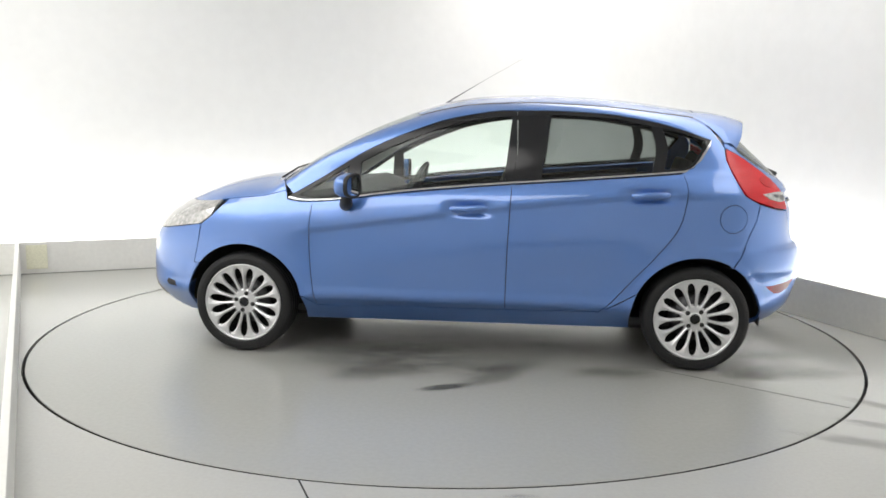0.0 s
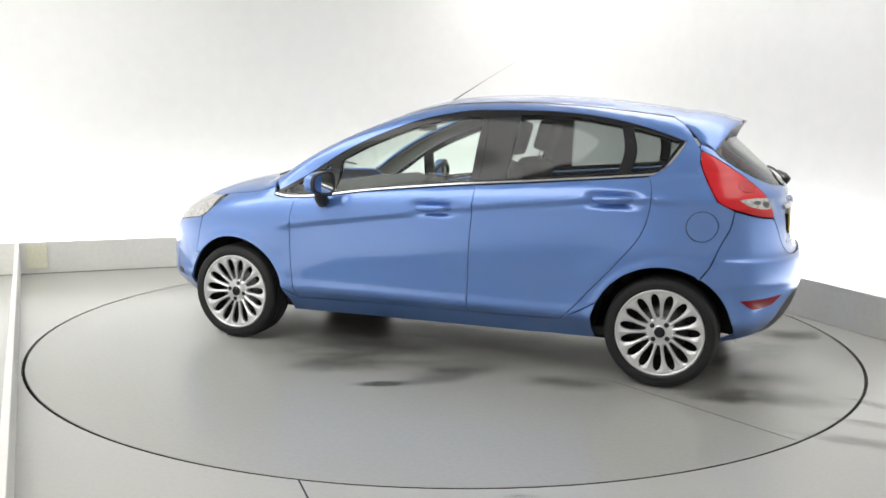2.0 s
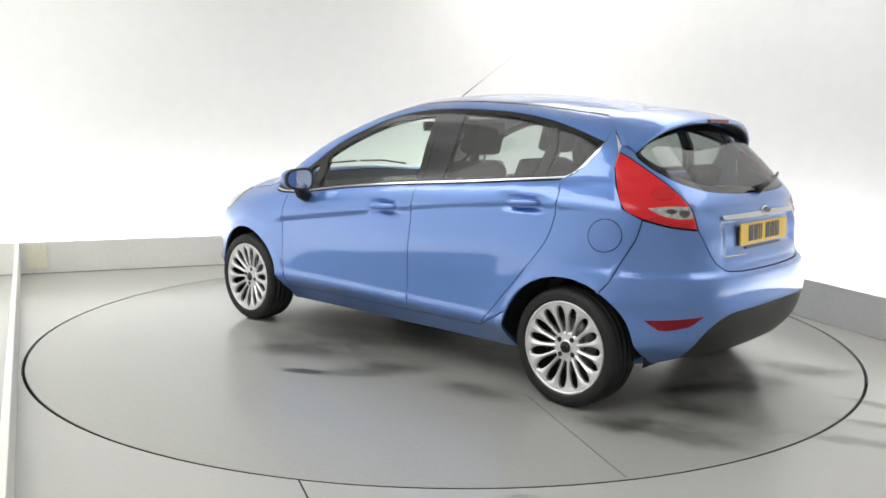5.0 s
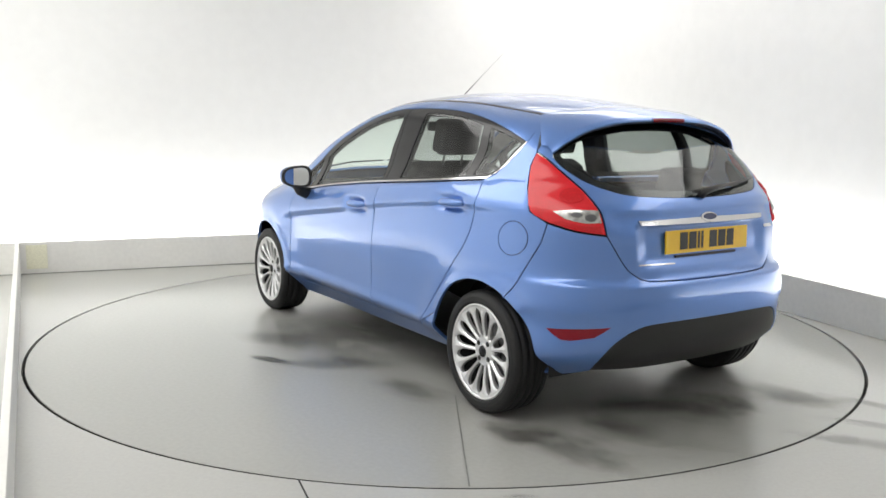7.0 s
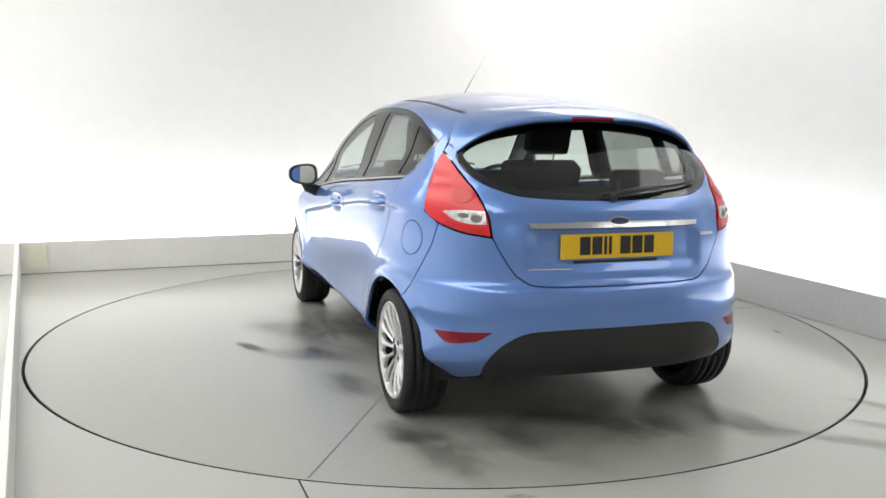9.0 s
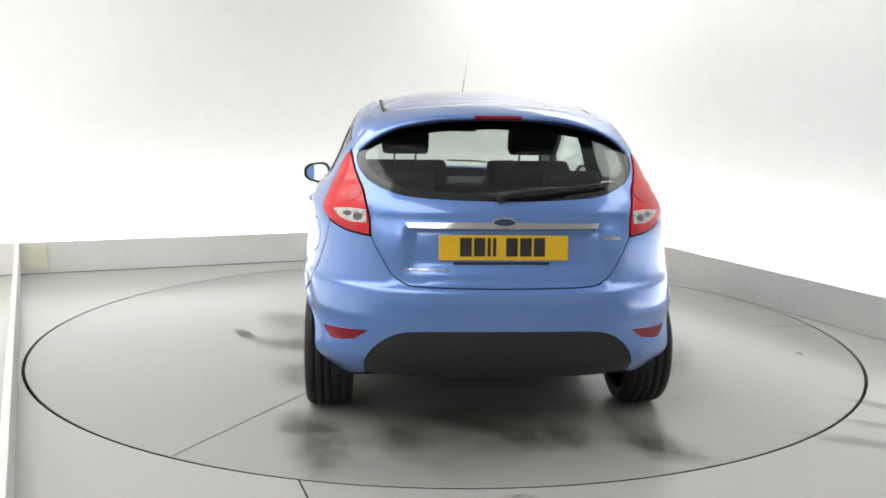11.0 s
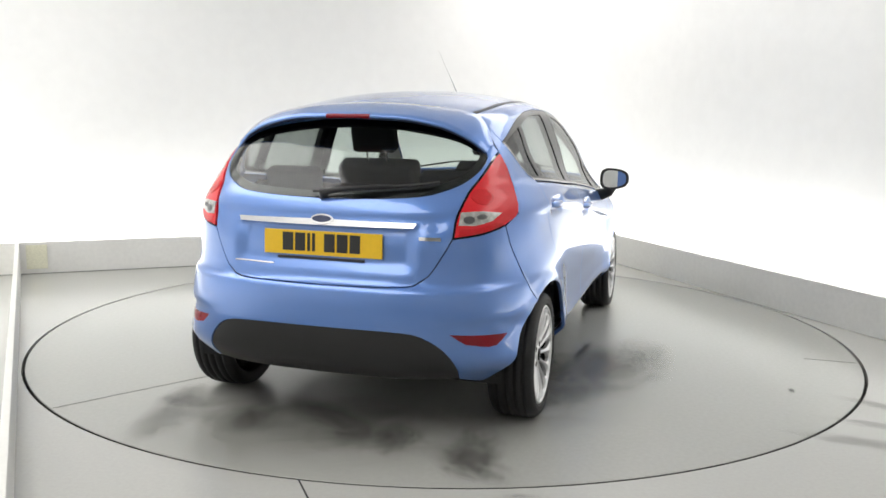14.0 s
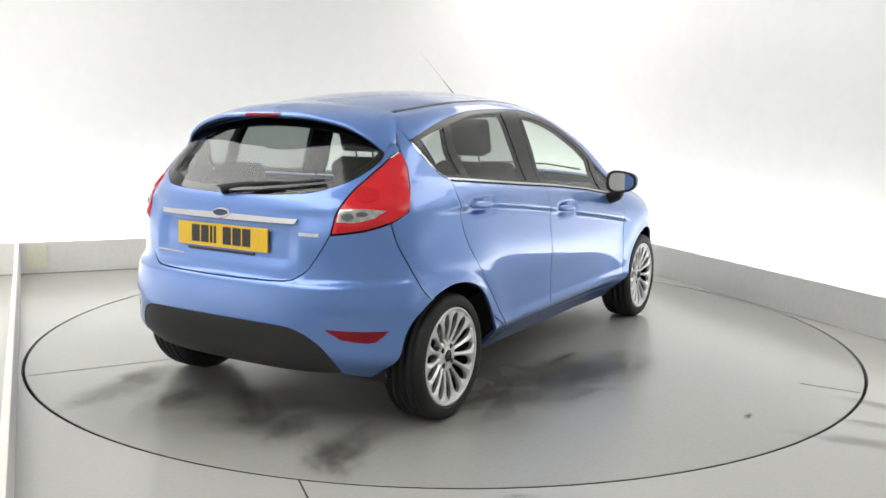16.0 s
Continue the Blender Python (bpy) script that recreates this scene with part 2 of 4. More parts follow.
def turntable():
    top = tagged(new("turntable"), "large round grey painted car turntable flush with the floor", "turntable")
    disc = lathe([(0.0, 0.0), (0.6, 0.0), (1.2, 0.0), (1.8, 0.0), (RADIUS - 0.011, 0.0), (RADIUS - 0.008, -0.003)], 160)
    part("disc", mesh_of("disc", disc[0], disc[1], False), DISC, top)
    # the gap's shade is put into this edge's dark colour
    part("edge_band", mesh_of("edge", *lathe([(RADIUS - 0.008, -0.003), (RADIUS - 0.008, -0.045)], 160)), DARK, top, "turntable edge coloured dark for the gap's shade")
    for x, y, length, rz, w in SEAMS:
        s = part("seam", block(-length / 2, length / 2, -w / 2, w / 2, 0.0004, 0.0016), SEAM, top)
        s.matrix_basis = pose(x, y, 0, 0, 0, rz)
    for x, y, sx, sy, rz, kind in STAINS_FILMS:
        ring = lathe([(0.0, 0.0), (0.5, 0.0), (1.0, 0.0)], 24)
        s = part("stain", mesh_of("stain", ring[0], ring[1], False), {"d": DIRT, "s": SOFT, "g": GRIME, "w": WIDEFILM}[kind], top, "damp dark dirt mark and wide dark film")
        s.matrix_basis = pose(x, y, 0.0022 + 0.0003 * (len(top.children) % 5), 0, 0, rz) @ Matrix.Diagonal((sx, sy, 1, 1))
    return top


SEAMS = [(-1.639, 0.962, 1.04, 149.6, 0.006), (0.0, -2.28, 0.28, 90.0, 0.006)]
# x, y, half lengths, turn, kind (damp, soft, grime, wide dark film)
STAINS_FILMS = [(-0.16, 1.24, 0.22, 0.07, 29, "g"), (-0.32, 0.90, 0.16, 0.07, 20, "s"), (0.24, 1.00, 0.46, 0.26, 40, "s"), (-0.42, 0.95, 0.46, 0.20, 55, "s"), (0.28, 0.62, 0.70, 0.30, 10, "s"), (-1.0, 0.84, 0.40, 0.18, 12, "s"),
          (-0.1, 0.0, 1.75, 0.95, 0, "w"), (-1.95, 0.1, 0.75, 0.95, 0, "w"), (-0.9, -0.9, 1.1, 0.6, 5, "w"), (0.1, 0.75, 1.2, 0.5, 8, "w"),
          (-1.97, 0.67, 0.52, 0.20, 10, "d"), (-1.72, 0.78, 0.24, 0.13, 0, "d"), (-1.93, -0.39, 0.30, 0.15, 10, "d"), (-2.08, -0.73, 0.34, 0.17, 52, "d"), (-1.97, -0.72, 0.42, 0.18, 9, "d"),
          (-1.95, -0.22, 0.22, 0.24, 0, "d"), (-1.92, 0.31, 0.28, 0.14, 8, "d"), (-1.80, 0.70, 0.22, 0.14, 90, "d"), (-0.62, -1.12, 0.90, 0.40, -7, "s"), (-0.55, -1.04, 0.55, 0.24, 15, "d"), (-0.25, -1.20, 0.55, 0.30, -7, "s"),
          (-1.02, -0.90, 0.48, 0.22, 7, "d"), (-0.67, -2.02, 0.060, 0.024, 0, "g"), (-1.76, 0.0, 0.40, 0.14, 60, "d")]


# ---- the car's outside as one smooth form; x forward, y to its left, metres ----
def lerp(x, xs, ys):
    """Smooth curve through the points (xs, ys): monotone cubic."""
    xs, ys = np.asarray(xs, float), np.asarray(ys, float)
    x = np.clip(x, xs[0], xs[-1])
    d = np.diff(ys) / np.diff(xs)
    m = np.zeros_like(ys)
    m[0], m[-1] = d[0], d[-1]
    for i in range(1, len(xs) - 1):
        if d[i - 1] * d[i] > 0:
            m[i] = 2 * d[i - 1] * d[i] / (d[i - 1] + d[i])
    i = np.clip(np.searchsorted(xs, x) - 1, 0, len(xs) - 2)
    h = xs[i + 1] - xs[i]
    t = (x - xs[i]) / h
    return (ys[i] * (1 + 2 * t) * (1 - t) ** 2 + m[i] * h * t * (1 - t) ** 2
            + ys[i + 1] * t * t * (3 - 2 * t) + m[i + 1] * h * t * t * (t - 1))


def step(a, b, x):
    t = np.clip((x - a) / (b - a), 0, 1)
    return t * t * (3 - 2 * t)


def smax(a, b, k):
    h = np.clip(k - np.abs(a - b), 0, None) / k
    return np.maximum(a, b) + h ** 3 * k / 6


WHEEL_X, WHEEL_Z, XF0 = 1.2445, 0.272, 0.75
HUB_Z = 0.283
RECESS = [0.022]
HANDLES = ((-0.02, 0.842), (-0.98, 0.934))


def half_width(x, z):
    """Half the width of the body at mid-length, by height; the waist rises to the rear."""
    zb = 0.957 - 0.083 * x
    e = z + (0.957 - zb) * step(0.50, 0.85, z)
    return lerp(e, [0.14, 0.20, 0.29, 0.332, 0.352, 0.40, 0.48, 0.58, 0.70, 0.80, 0.87, 0.93, 0.965, 1.05, 1.20, 1.36, 1.50],
                [0.66, 0.715, 0.794, 0.834, 0.840, 0.835, 0.834, 0.838, 0.842, 0.838, 0.825, 0.80, 0.768, 0.718, 0.655, 0.596, 0.50])


def tail(z):
    return lerp(z, [0.16, 0.24, 0.32, 0.42, 0.50, 0.58, 0.638, 0.655, 0.672, 0.72, 0.86, 0.93, 0.99, 1.05, 1.15, 1.26, 1.40],
                [-1.63, -1.745, -1.818, -1.868, -1.888, -1.889, -1.883, -1.872, -1.845, -1.836, -1.828, -1.808, -1.779, -1.71, -1.595, -1.478, -1.34])


def nose(z):
    return lerp(z, [0.14, 0.22, 0.32, 0.45, 0.58, 0.70, 0.80, 0.90], [1.78, 1.91, 1.972, 1.982, 1.965, 1.905, 1.80, 1.62])


def crown(x):
    return lerp(x, [-2.0, -1.6, -1.40, -1.03, -0.69, -0.35, -0.03, 0.18, 0.36, 0.54, 0.72, 0.90, 1.06, 1.16, 1.36, 1.56, 1.75, 1.88, 2.0],
                [1.245, 1.334, 1.371, 1.427, 1.462, 1.475, 1.462, 1.426, 1.372, 1.303, 1.220, 1.124, 1.026, 0.982, 0.955, 0.912, 0.850, 0.785, 0.66])


def swage(x):
    return lerp(x, [-1.6, -1.26, -0.858, -0.238, 0.376, 0.885, 1.2], [0.955, 0.953, 0.937, 0.870, 0.787, 0.712, 0.68])


def F(x, y, z):
    """The body's outside: negative within, about metres."""
    y = np.abs(y)
    b = half_width(x, z) + 0.022 * step(0.3, 1.15, x) * (1 - step(0.75, 0.95, z)) + 0.026 * step(-0.75, -0.1, x) * step(1.0, 1.2, z) - 0.030 * step(-0.8, -1.3, x) * step(0.93, 1.08, z)
    t = swage(x) - z
    b = b - 0.015 * step(0, 0.035, t) * (1 - step(0.05, 0.27, t)) * step(-1.45, -1.15, x) * (1 - step(0.80, 1.0, x))
    for hx, hz in HANDLES:
        b = b - 0.022 * np.exp(-((x - hx) / 0.118) ** 4 - ((z - hz) / 0.037) ** 4)
    for wx in (WHEEL_X, -WHEEL_X):
        r = np.hypot(x - wx, z - WHEEL_Z)
        b = b + (0.012 * np.exp(-((r - 0.345) / 0.028) ** 2) + 0.012 * np.exp(-((r - 0.40) / 0.10) ** 2)) * step(0.2, 0.3, z)
    n = lerp(z, [0.35, 0.65, 1.0, 1.15, 1.3], [3.5, 3.15, 3.25, 4.2, 4.1])
    x0 = lerp(z, [0.55, 0.98, 1.2], [-0.9, -0.70, -0.88])
    cr = np.clip(x0 - x, 0, None) / (x0 - tail(z))
    cf = np.clip(x - XF0, 0, None) / (nose(z) - XF0)
    c = np.where(x < 0, cr, cf)
    nn = np.where(x < 0, n, 3.5)
    plan = b * ((c ** nn + (y / b) ** nn) ** (1 / nn) - 1)
    # the tailgate's recess round the number plate, and the groove over the bumper
    rec = step(0.70, 0.765, z) * (1 - step(0.875, 0.90, z)) * (1 - step(0.34, 0.42, y)) * (x < -1.5)
    plan = plan + RECESS[0] * rec
    t = 0.952 - z
    plan = plan + 0.013 * step(0, 0.014, t) * (1 - step(0.03, 0.14, t)) * (1 - step(0.46, 0.56, y)) * (x < -1.5)
    t = 0.528 - z
    plan = plan + 0.012 * step(0, 0.025, t) * (1 - step(0.05, 0.17, t)) * step(0.42, 0.62, y) * (1 - step(-1.56, -1.44, x))
    dx = (crown(x + 0.01) - crown(x - 0.01)) / 0.02
    k = 0.20 - 0.08 * step(0.1, 0.9, x)
    top = (z - crown(x) + k * y * y + 0.10 * y ** 4) / np.sqrt(1 + dx * dx)
    return smax(plan, top, 0.11)


def grad(p, e=2e-3):
    g = np.stack([F(*(p + e * np.eye(3)[i]).T) - F(*(p - e * np.eye(3)[i]).T) for i in range(3)], -1)
    return g / np.linalg.norm(g, axis=-1, keepdims=True)


def meet(o, d, near=0.0, far=1.6, n=160):
    """Where rays from inside, o + s d, last leave the body."""
    s = np.linspace(near, far, n)
    v = np.stack([F(*(o + k * d).T) for k in s])
    inside = v < 0
    i = n - 1 - np.argmax(inside[::-1], axis=0)
    i = np.clip(i, 0, n - 2)
    lo, hi = s[i], s[i + 1]
    for _ in range(22):
        m = (lo + hi) / 2
        neg = F(*(o + m[:, None] * d).T) < 0
        lo, hi = np.where(neg, m, lo), np.where(neg, hi, m)
    return o + ((lo + hi) / 2)[:, None] * d


# ---- panels laid on the body's surface ----
def curve(*pts, every=0.03):
    """A smooth open curve through points in the plane."""
    p = np.array(pts, float)
    if len(p) == 2:
        n = max(1, int(np.linalg.norm(p[1] - p[0]) / every))
        return [tuple(p[0] + (p[1] - p[0]) * i / n) for i in range(n + 1)]
    q = np.vstack([2 * p[0] - p[1], p, 2 * p[-1] - p[-2]])
    out = []
    for i in range(1, len(q) - 2):
        a, b, c, d = q[i - 1:i + 3]
        n = max(1, int(np.linalg.norm(c - b) / every))
        for k in range(n):
            t = k / n
            out.append(tuple(0.5 * (2 * b + (c - a) * t + (2 * a - 5 * b + 4 * c - d) * t * t + (3 * b - a - 3 * c + d) * t ** 3)))
    return out + [tuple(p[-1])]


def loop(*curves):
    out = []
    for c in curves:
        for q in c:
            if not out or math.dist(out[-1], q) > 1e-4:
                out.append(q)
    if math.dist(out[0], out[-1]) < 1e-4:
        out.pop()
    return out


def inside(poly, pts):
    x, y = pts[:, 0], pts[:, 1]
    r = np.zeros(len(pts), bool)
    p = np.array(poly)
    for (x0, y0), (x1, y1) in zip(p, np.roll(p, -1, 0)):
        if y0 != y1:
            r ^= ((y0 > y) != (y1 > y)) & (x < (x1 - x0) * (y - y0) / (y1 - y0) + x0)
    return r


def inset(poly, d):
    """Moves a closed outline inwards (its turn is made anticlockwise)."""
    p = np.array(poly, float)
    if np.sum(p[:, 0] * np.roll(p[:, 1], -1) - np.roll(p[:, 0], -1) * p[:, 1]) < 0:
        p = p[::-1]
    e0, e1 = p - np.roll(p, 1, 0), np.roll(p, -1, 0) - p
    e0 /= np.linalg.norm(e0, axis=1)[:, None]
    e1 /= np.linalg.norm(e1, axis=1)[:, None]
    n0, n1 = np.stack([-e0[:, 1], e0[:, 0]], 1), np.stack([-e1[:, 1], e1[:, 0]], 1)
    n = n0 + n1
    n /= np.clip((n * n).sum(1) / 2, 0.6, None)[:, None]
    return p + n * d


def rays(mode, uv):
    """Rays from inside the car: straight to the side or up, or fanned round the tail or the nose."""
    u, v = uv[:, 0], uv[:, 1]
    z = np.zeros_like(u)
    if mode == "side":
        return np.stack([u, z, v], 1), np.stack([z, z + 1, z], 1)
    if mode == "top":
        return np.stack([u, v, z + 0.45], 1), np.stack([z, z, z + 1], 1)
    a = u / 0.9
    if mode == "rear":
        return np.stack([z - 0.9, z, v], 1), np.stack([-np.cos(a), np.sin(a), z], 1)
    return np.stack([z + 0.75, z, v], 1), np.stack([np.cos(a), np.sin(a), z], 1)


def on_body(mode, uv):
    o, d = rays(mode, np.array(uv, float).reshape(-1, 2))
    return meet(o, d, far=1.3)


def deg(*pts):
    return [(radians(a) * 0.9, z) for a, z in pts]


def to_rear(pts):
    """Side-view points (x, z) as fan points of the tail."""
    q = on_body("side", pts)
    return [(math.atan2(y, -(x + 0.9)) * 0.9, z) for x, y, z in q]


def to_side(pts):
    """Top-view points (x, y) as side-view points (x, z)."""
    return [(x, z) for x, y, z in on_body("top", pts)]


def panel(name, outline, mode, mat, parent, side=1, off=0.0, gap=0.002, lip=0.005, thick=0.014, res=0.026, holes=(), label="", recess=0.022):
    """A sheet with rounded edges laid on the body between its outline and holes."""
    rings = [(inset(outline, gap), inset(outline, gap + lip))]
    for h in holes:
        rings.append((inset(h, -gap), inset(h, -gap - lip)))
    pts, edges, deep, loops = [], [], [], []
    for outer, inner in rings:
        for ring, low in ((outer, True), (inner, False)):
            n0 = len(pts)
            pts += [tuple(q) for q in ring]
            deep += [low] * len(ring)
            edges += [(n0 + i, n0 + (i + 1) % len(ring)) for i in range(len(ring))]
            if low:
                loops.append([n0 + i for i in range(len(ring))])
    lo, hi = rings[0][0].min(0), rings[0][0].max(0)
    gx, gy = np.meshgrid(np.arange(lo[0] + res / 2, hi[0], res), np.arange(lo[1] + res / 2, hi[1], res))
    if mode == "side":
        gx, gy = np.meshgrid(np.arange(lo[0] + res / 2, hi[0], res), np.arange(lo[1] - 0.25, hi[1] + 0.25, res))
        gy = gy - 0.132 * (gx - lo[0] * 0.5 - hi[0] * 0.5)
    grid = np.stack([gx.ravel(), gy.ravel()], 1)
    keep = inside(inset(rings[0][1], res * 0.35), grid)
    for outer, inner in rings[1:]:
        keep &= ~inside(inset(inner, -res * 0.35), grid)
    pts += [tuple(q) for q in grid[keep]]
    deep += [False] * int(keep.sum())
    cv, ce, cf, ov, oe, of = delaunay_2d_cdt([Vector(q) for q in pts], edges, [], 0, 1e-6)
    uv = np.array([tuple(q) for q in cv])
    low = np.array([any(deep[i] for i in o) for o in ov])
    back = {i: k for k, o in enumerate(ov) for i in o}
    tri = [t for t in cf if len(t) == 3]
    mid = np.array([uv[list(t)].mean(0) for t in tri])
    ok = inside(rings[0][0], mid)
    for outer, inner in rings[1:]:
        ok &= ~inside(outer, mid)
    tri = [t for t, k in zip(tri, ok) if k]
    RECESS[0] = recess
    P = on_body(mode, uv)
    N = grad(P)
    RECESS[0] = 0.022
    P = P + N * (off - np.where(low, min(0.003, lip * 0.6), 0))[:, None]
    verts, norms, faces = list(P), list(N), []
    t = tri[len(tri) // 2]
    flip = np.dot(np.cross(P[t[1]] - P[t[0]], P[t[2]] - P[t[0]]), N[t[0]]) < 0
    for t in tri:
        faces.append(tuple(t)[::-1] if flip else tuple(t))
    # rim
    for ring in loops:
        hole = ring is not loops[0]
        ids = [back[i] for i in ring]
        n0, m = len(verts), len(ids)
        for k, i in enumerate(ids):
            tang = P[ids[(k + 1) % m]] - P[ids[k - 1]]
            out = np.cross(tang, N[i])
            out = out / (np.linalg.norm(out) + 1e-9) * (-1 if flip != hole else 1)
            verts += [P[i], P[i] - N[i] * thick]
            norms += [out, out]
        for k in range(m):
            a, b = n0 + 2 * k, n0 + 2 * ((k + 1) % m)
            q = (a, a + 1, b + 1, b)
            faces.append(q[::-1] if flip != hole else q)
    V, NN = np.array(verts), np.array(norms)
    if side < 0:
        V, NN = V * (1, -1, 1), NN * (1, -1, 1)
        faces = [q[::-1] for q in faces]
    me = mesh_of(name, V, faces)
    me.normals_split_custom_set_from_vertices([tuple(q) for q in NN])
    return part(name, me, mat, parent, label)


def arc(cx, cz, r, a0, a1, n=26):
    return [(cx + r * math.cos(radians(a0 + (a1 - a0) * i / n)), cz + r * math.sin(radians(a0 + (a1 - a0) * i / n))) for i in range(n + 1)]


# lines in side view (x, z)
BELT = [(1.0, 0.884), (0.90, 0.873), (0.70, 0.886), (0.385, 0.929), (-0.079, 0.977), (-0.533, 1.014), (-1.161, 1.068)]
KINK = [(-1.161, 1.068), (-1.205, 1.085), (-1.235, 1.125), (-1.305, 1.230)]
HEAD = [(-1.305, 1.230), (-1.135, 1.288), (-0.97, 1.330), (-0.766, 1.361), (-0.521, 1.376), (-0.30, 1.377), (-0.131, 1.370), (0.105, 1.328),
        (0.261, 1.278), (0.42, 1.215), (0.57, 1.143), (0.72, 1.052), (0.843, 0.975), (1.0, 0.884)]
DOOR_A = [(0.848, 0.866), (0.860, 0.663), (0.849, 0.473), (0.824, 0.275)]
DOOR_B = [(-0.250, 0.980), (-0.235, 0.637), (-0.228, 0.290)]
DOOR_C = [(-1.148, 1.058), (-1.173, 0.966), (-1.140, 0.787), (-1.032, 0.634), (-0.905, 0.490), (-0.80, 0.370), (-0.735, 0.302)]
FOOT = [(0.824, 0.275), (0.30, 0.281), (-0.228, 0.290), (-0.735, 0.302)]
DITCH = [(-1.225, 0.475), (-0.99, 0.492), (-0.56, 0.502), (-0.20, 0.50), (0.10, 0.492), (0.30, 0.490)]   # top view (x, y)
POST = [(0.30, 0.490), (0.55, 0.545), (0.80, 0.605), (1.05, 0.655)]
BONNET = [(1.02, 0.735), (1.15, 0.722), (1.37, 0.694), (1.50, 0.652), (1.63, 0.545), (1.715, 0.34), (1.745, 0.0)]
# lines round the tail (degrees, z)
LAMP_IN = deg((32.2, 0.852), (33.6, 0.945), (37.6, 1.031), (43.8, 1.108), (49.2, 1.166), (52.6, 1.190))
LAMP_OUT = deg((52.6, 1.190), (54.0, 1.128), (53.6, 1.043), (51.9, 0.942), (46.8, 0.897))
LAMP_LOW = deg((46.8, 0.897), (40.0, 0.868), (32.2, 0.852))
GATE = deg((0.0, 0.661), (13.1, 0.663), (19.0, 0.665), (23.5, 0.672), (26.6, 0.705), (29.7, 0.780), (32.2, 0.852))
BUMPER = deg((46.8, 0.897), (48.2, 0.815), (51.2, 0.727), (54.7, 0.622), (57.6, 0.566))
VALANCE = deg((0.0, 0.489), (17.7, 0.487), (24.5, 0.470), (30.0, 0.405), (33.6, 0.318), (35.0, 0.268))


def mirrored(c):
    return [(-u, v) for u, v in c][::-1]


def clip_line(c, x0, x1):
    """The stretch of a side-view line between two x, with ends cut exactly."""
    p = np.array(sorted(c))
    xs = [x0] + [x for x in p[:, 0] if min(x0, x1) + 0.01 < x < max(x0, x1) - 0.01] + [x1]
    xs = sorted(xs, reverse=x0 > x1)
    return [(float(x), float(np.interp(x, p[:, 0], p[:, 1]))) for x in xs]


def lower(c, d):
    return [(x, z - d) for x, z in c]


def body_side(car, s):
    belt = curve(*BELT)
    under = lower(belt, 0.013)
    a, b, c = curve(*DOOR_A), curve(*DOOR_B), curve(*DOOR_C)
    foot = curve(*FOOT)
    fd = panel("front_door", loop(a, clip_line(foot, 0.824, -0.228), b[::-1], clip_line(under, -0.250, 0.848)), "side", PAINT, car, s, res=0.014)
    rd = panel("rear_door", loop(b, clip_line(foot, -0.228, -0.735), c[::-1], clip_line(under, -1.148, -0.250)), "side", PAINT, car, s, res=0.014)
    panel("sill", loop(foot, curve((-0.735, 0.302), (-0.932, 0.418)), arc(-1.2445, 0.272, 0.345, 25, -8, 8), curve((-0.905, 0.20), (0.0, 0.188), (0.90, 0.18)), arc(1.2445, 0.272, 0.345, 195, 168, 8), curve((0.907, 0.344), (0.824, 0.275))), "side", PAINT, car, s)
    # front wing
    edge = [(x, z) for x, y, z in on_body("top", curve(*BONNET)) if x <= 1.371]
    seam = curve((1.50, 0.722), (1.515, 0.62), (1.545, 0.50))
    wing = loop(curve((0.824, 0.275), (0.907, 0.344)), arc(1.2445, 0.272, 0.345, 168, 41, 24), seam[::-1], curve((1.50, 0.722), (1.44, 0.769), edge[-1]),
                edge[::-1], clip_line(under, 1.0, 0.848), curve(*DOOR_A))
    panel("front_wing", wing, "side", PAINT, car, s)
    # strip over the windows and the windscreen post
    rail = to_side(curve(*DITCH, every=0.05)) + to_side(curve(*POST, every=0.05))
    strip = loop(curve(*HEAD)[::-1][1:], to_side([DITCH[0], (-1.29, 0.52)])[::-1], rail, to_side([(1.03, 0.70)]))
    panel("roof_side_rail", strip, "side", PAINT, car, s, lip=0.003, gap=0.001)
    panel("pillar_lining", strip, "side", LINING, car, s, off=-0.024, lip=0.003, gap=0.004, thick=0.003, res=0.05, label="pale inner lining of the roof pillars")
    # rear wing with the filler flap on the near side
    flap = arc(-1.418, 0.822, 0.073, 0, 352, 30)
    spot = to_rear([(x, z) for x, y, z in on_body("top", [(-1.285, 0.52)])])
    q = loop(to_rear(c), to_rear(arc(-1.2445, 0.272, 0.345, 25, 118, 26)), BUMPER[::-1], LAMP_OUT[::-1], spot, to_rear(curve(*KINK)[::-1]), to_rear([(-1.148, 1.055)]))
    wing = panel("rear_wing", q, "rear", PAINT, car, s, res=0.022, holes=[to_rear(flap)] if s > 0 else ())
    if s > 0:
        panel("filler_flap", to_rear(flap), "rear", PAINT, wing, 1, gap=0.0014, lip=0.004)
    # handles
    for door, (hx, hz) in zip((fd, rd), HANDLES):
        y = float(on_body("side", [(hx, hz + 0.06)])[0, 1])
        w = 0.105
        pts = [(hx + w * (1 - 2 * i / 12), s * (y - 0.008 + 0.024 * (1 - (1 - i / 6) ** 4)), hz + 0.004 - 0.010 * (0.5 - i / 12)) for i in range(13)]
        v, f = rod(pts, [0.008 + 0.011 * (1 - (1 - i / 6) ** 4) for i in range(13)], 10)
        part("door_handle", mesh_of("handle", v, f), PAINT, door)
    # black frames, panes and the bright strip
    mid = curve((-0.262, 1.376), (-0.270, 1.18), (-0.250, 0.979))
    head = curve(*HEAD)
    front_zone = loop(clip_line(belt, 1.0, -0.250), mid[::-1], [q for q in head if q[0] > -0.255])
    rear_zone = loop(mid, clip_line(belt, -0.250, -1.161), curve(*KINK), [q for q in head if q[0] < -0.268])
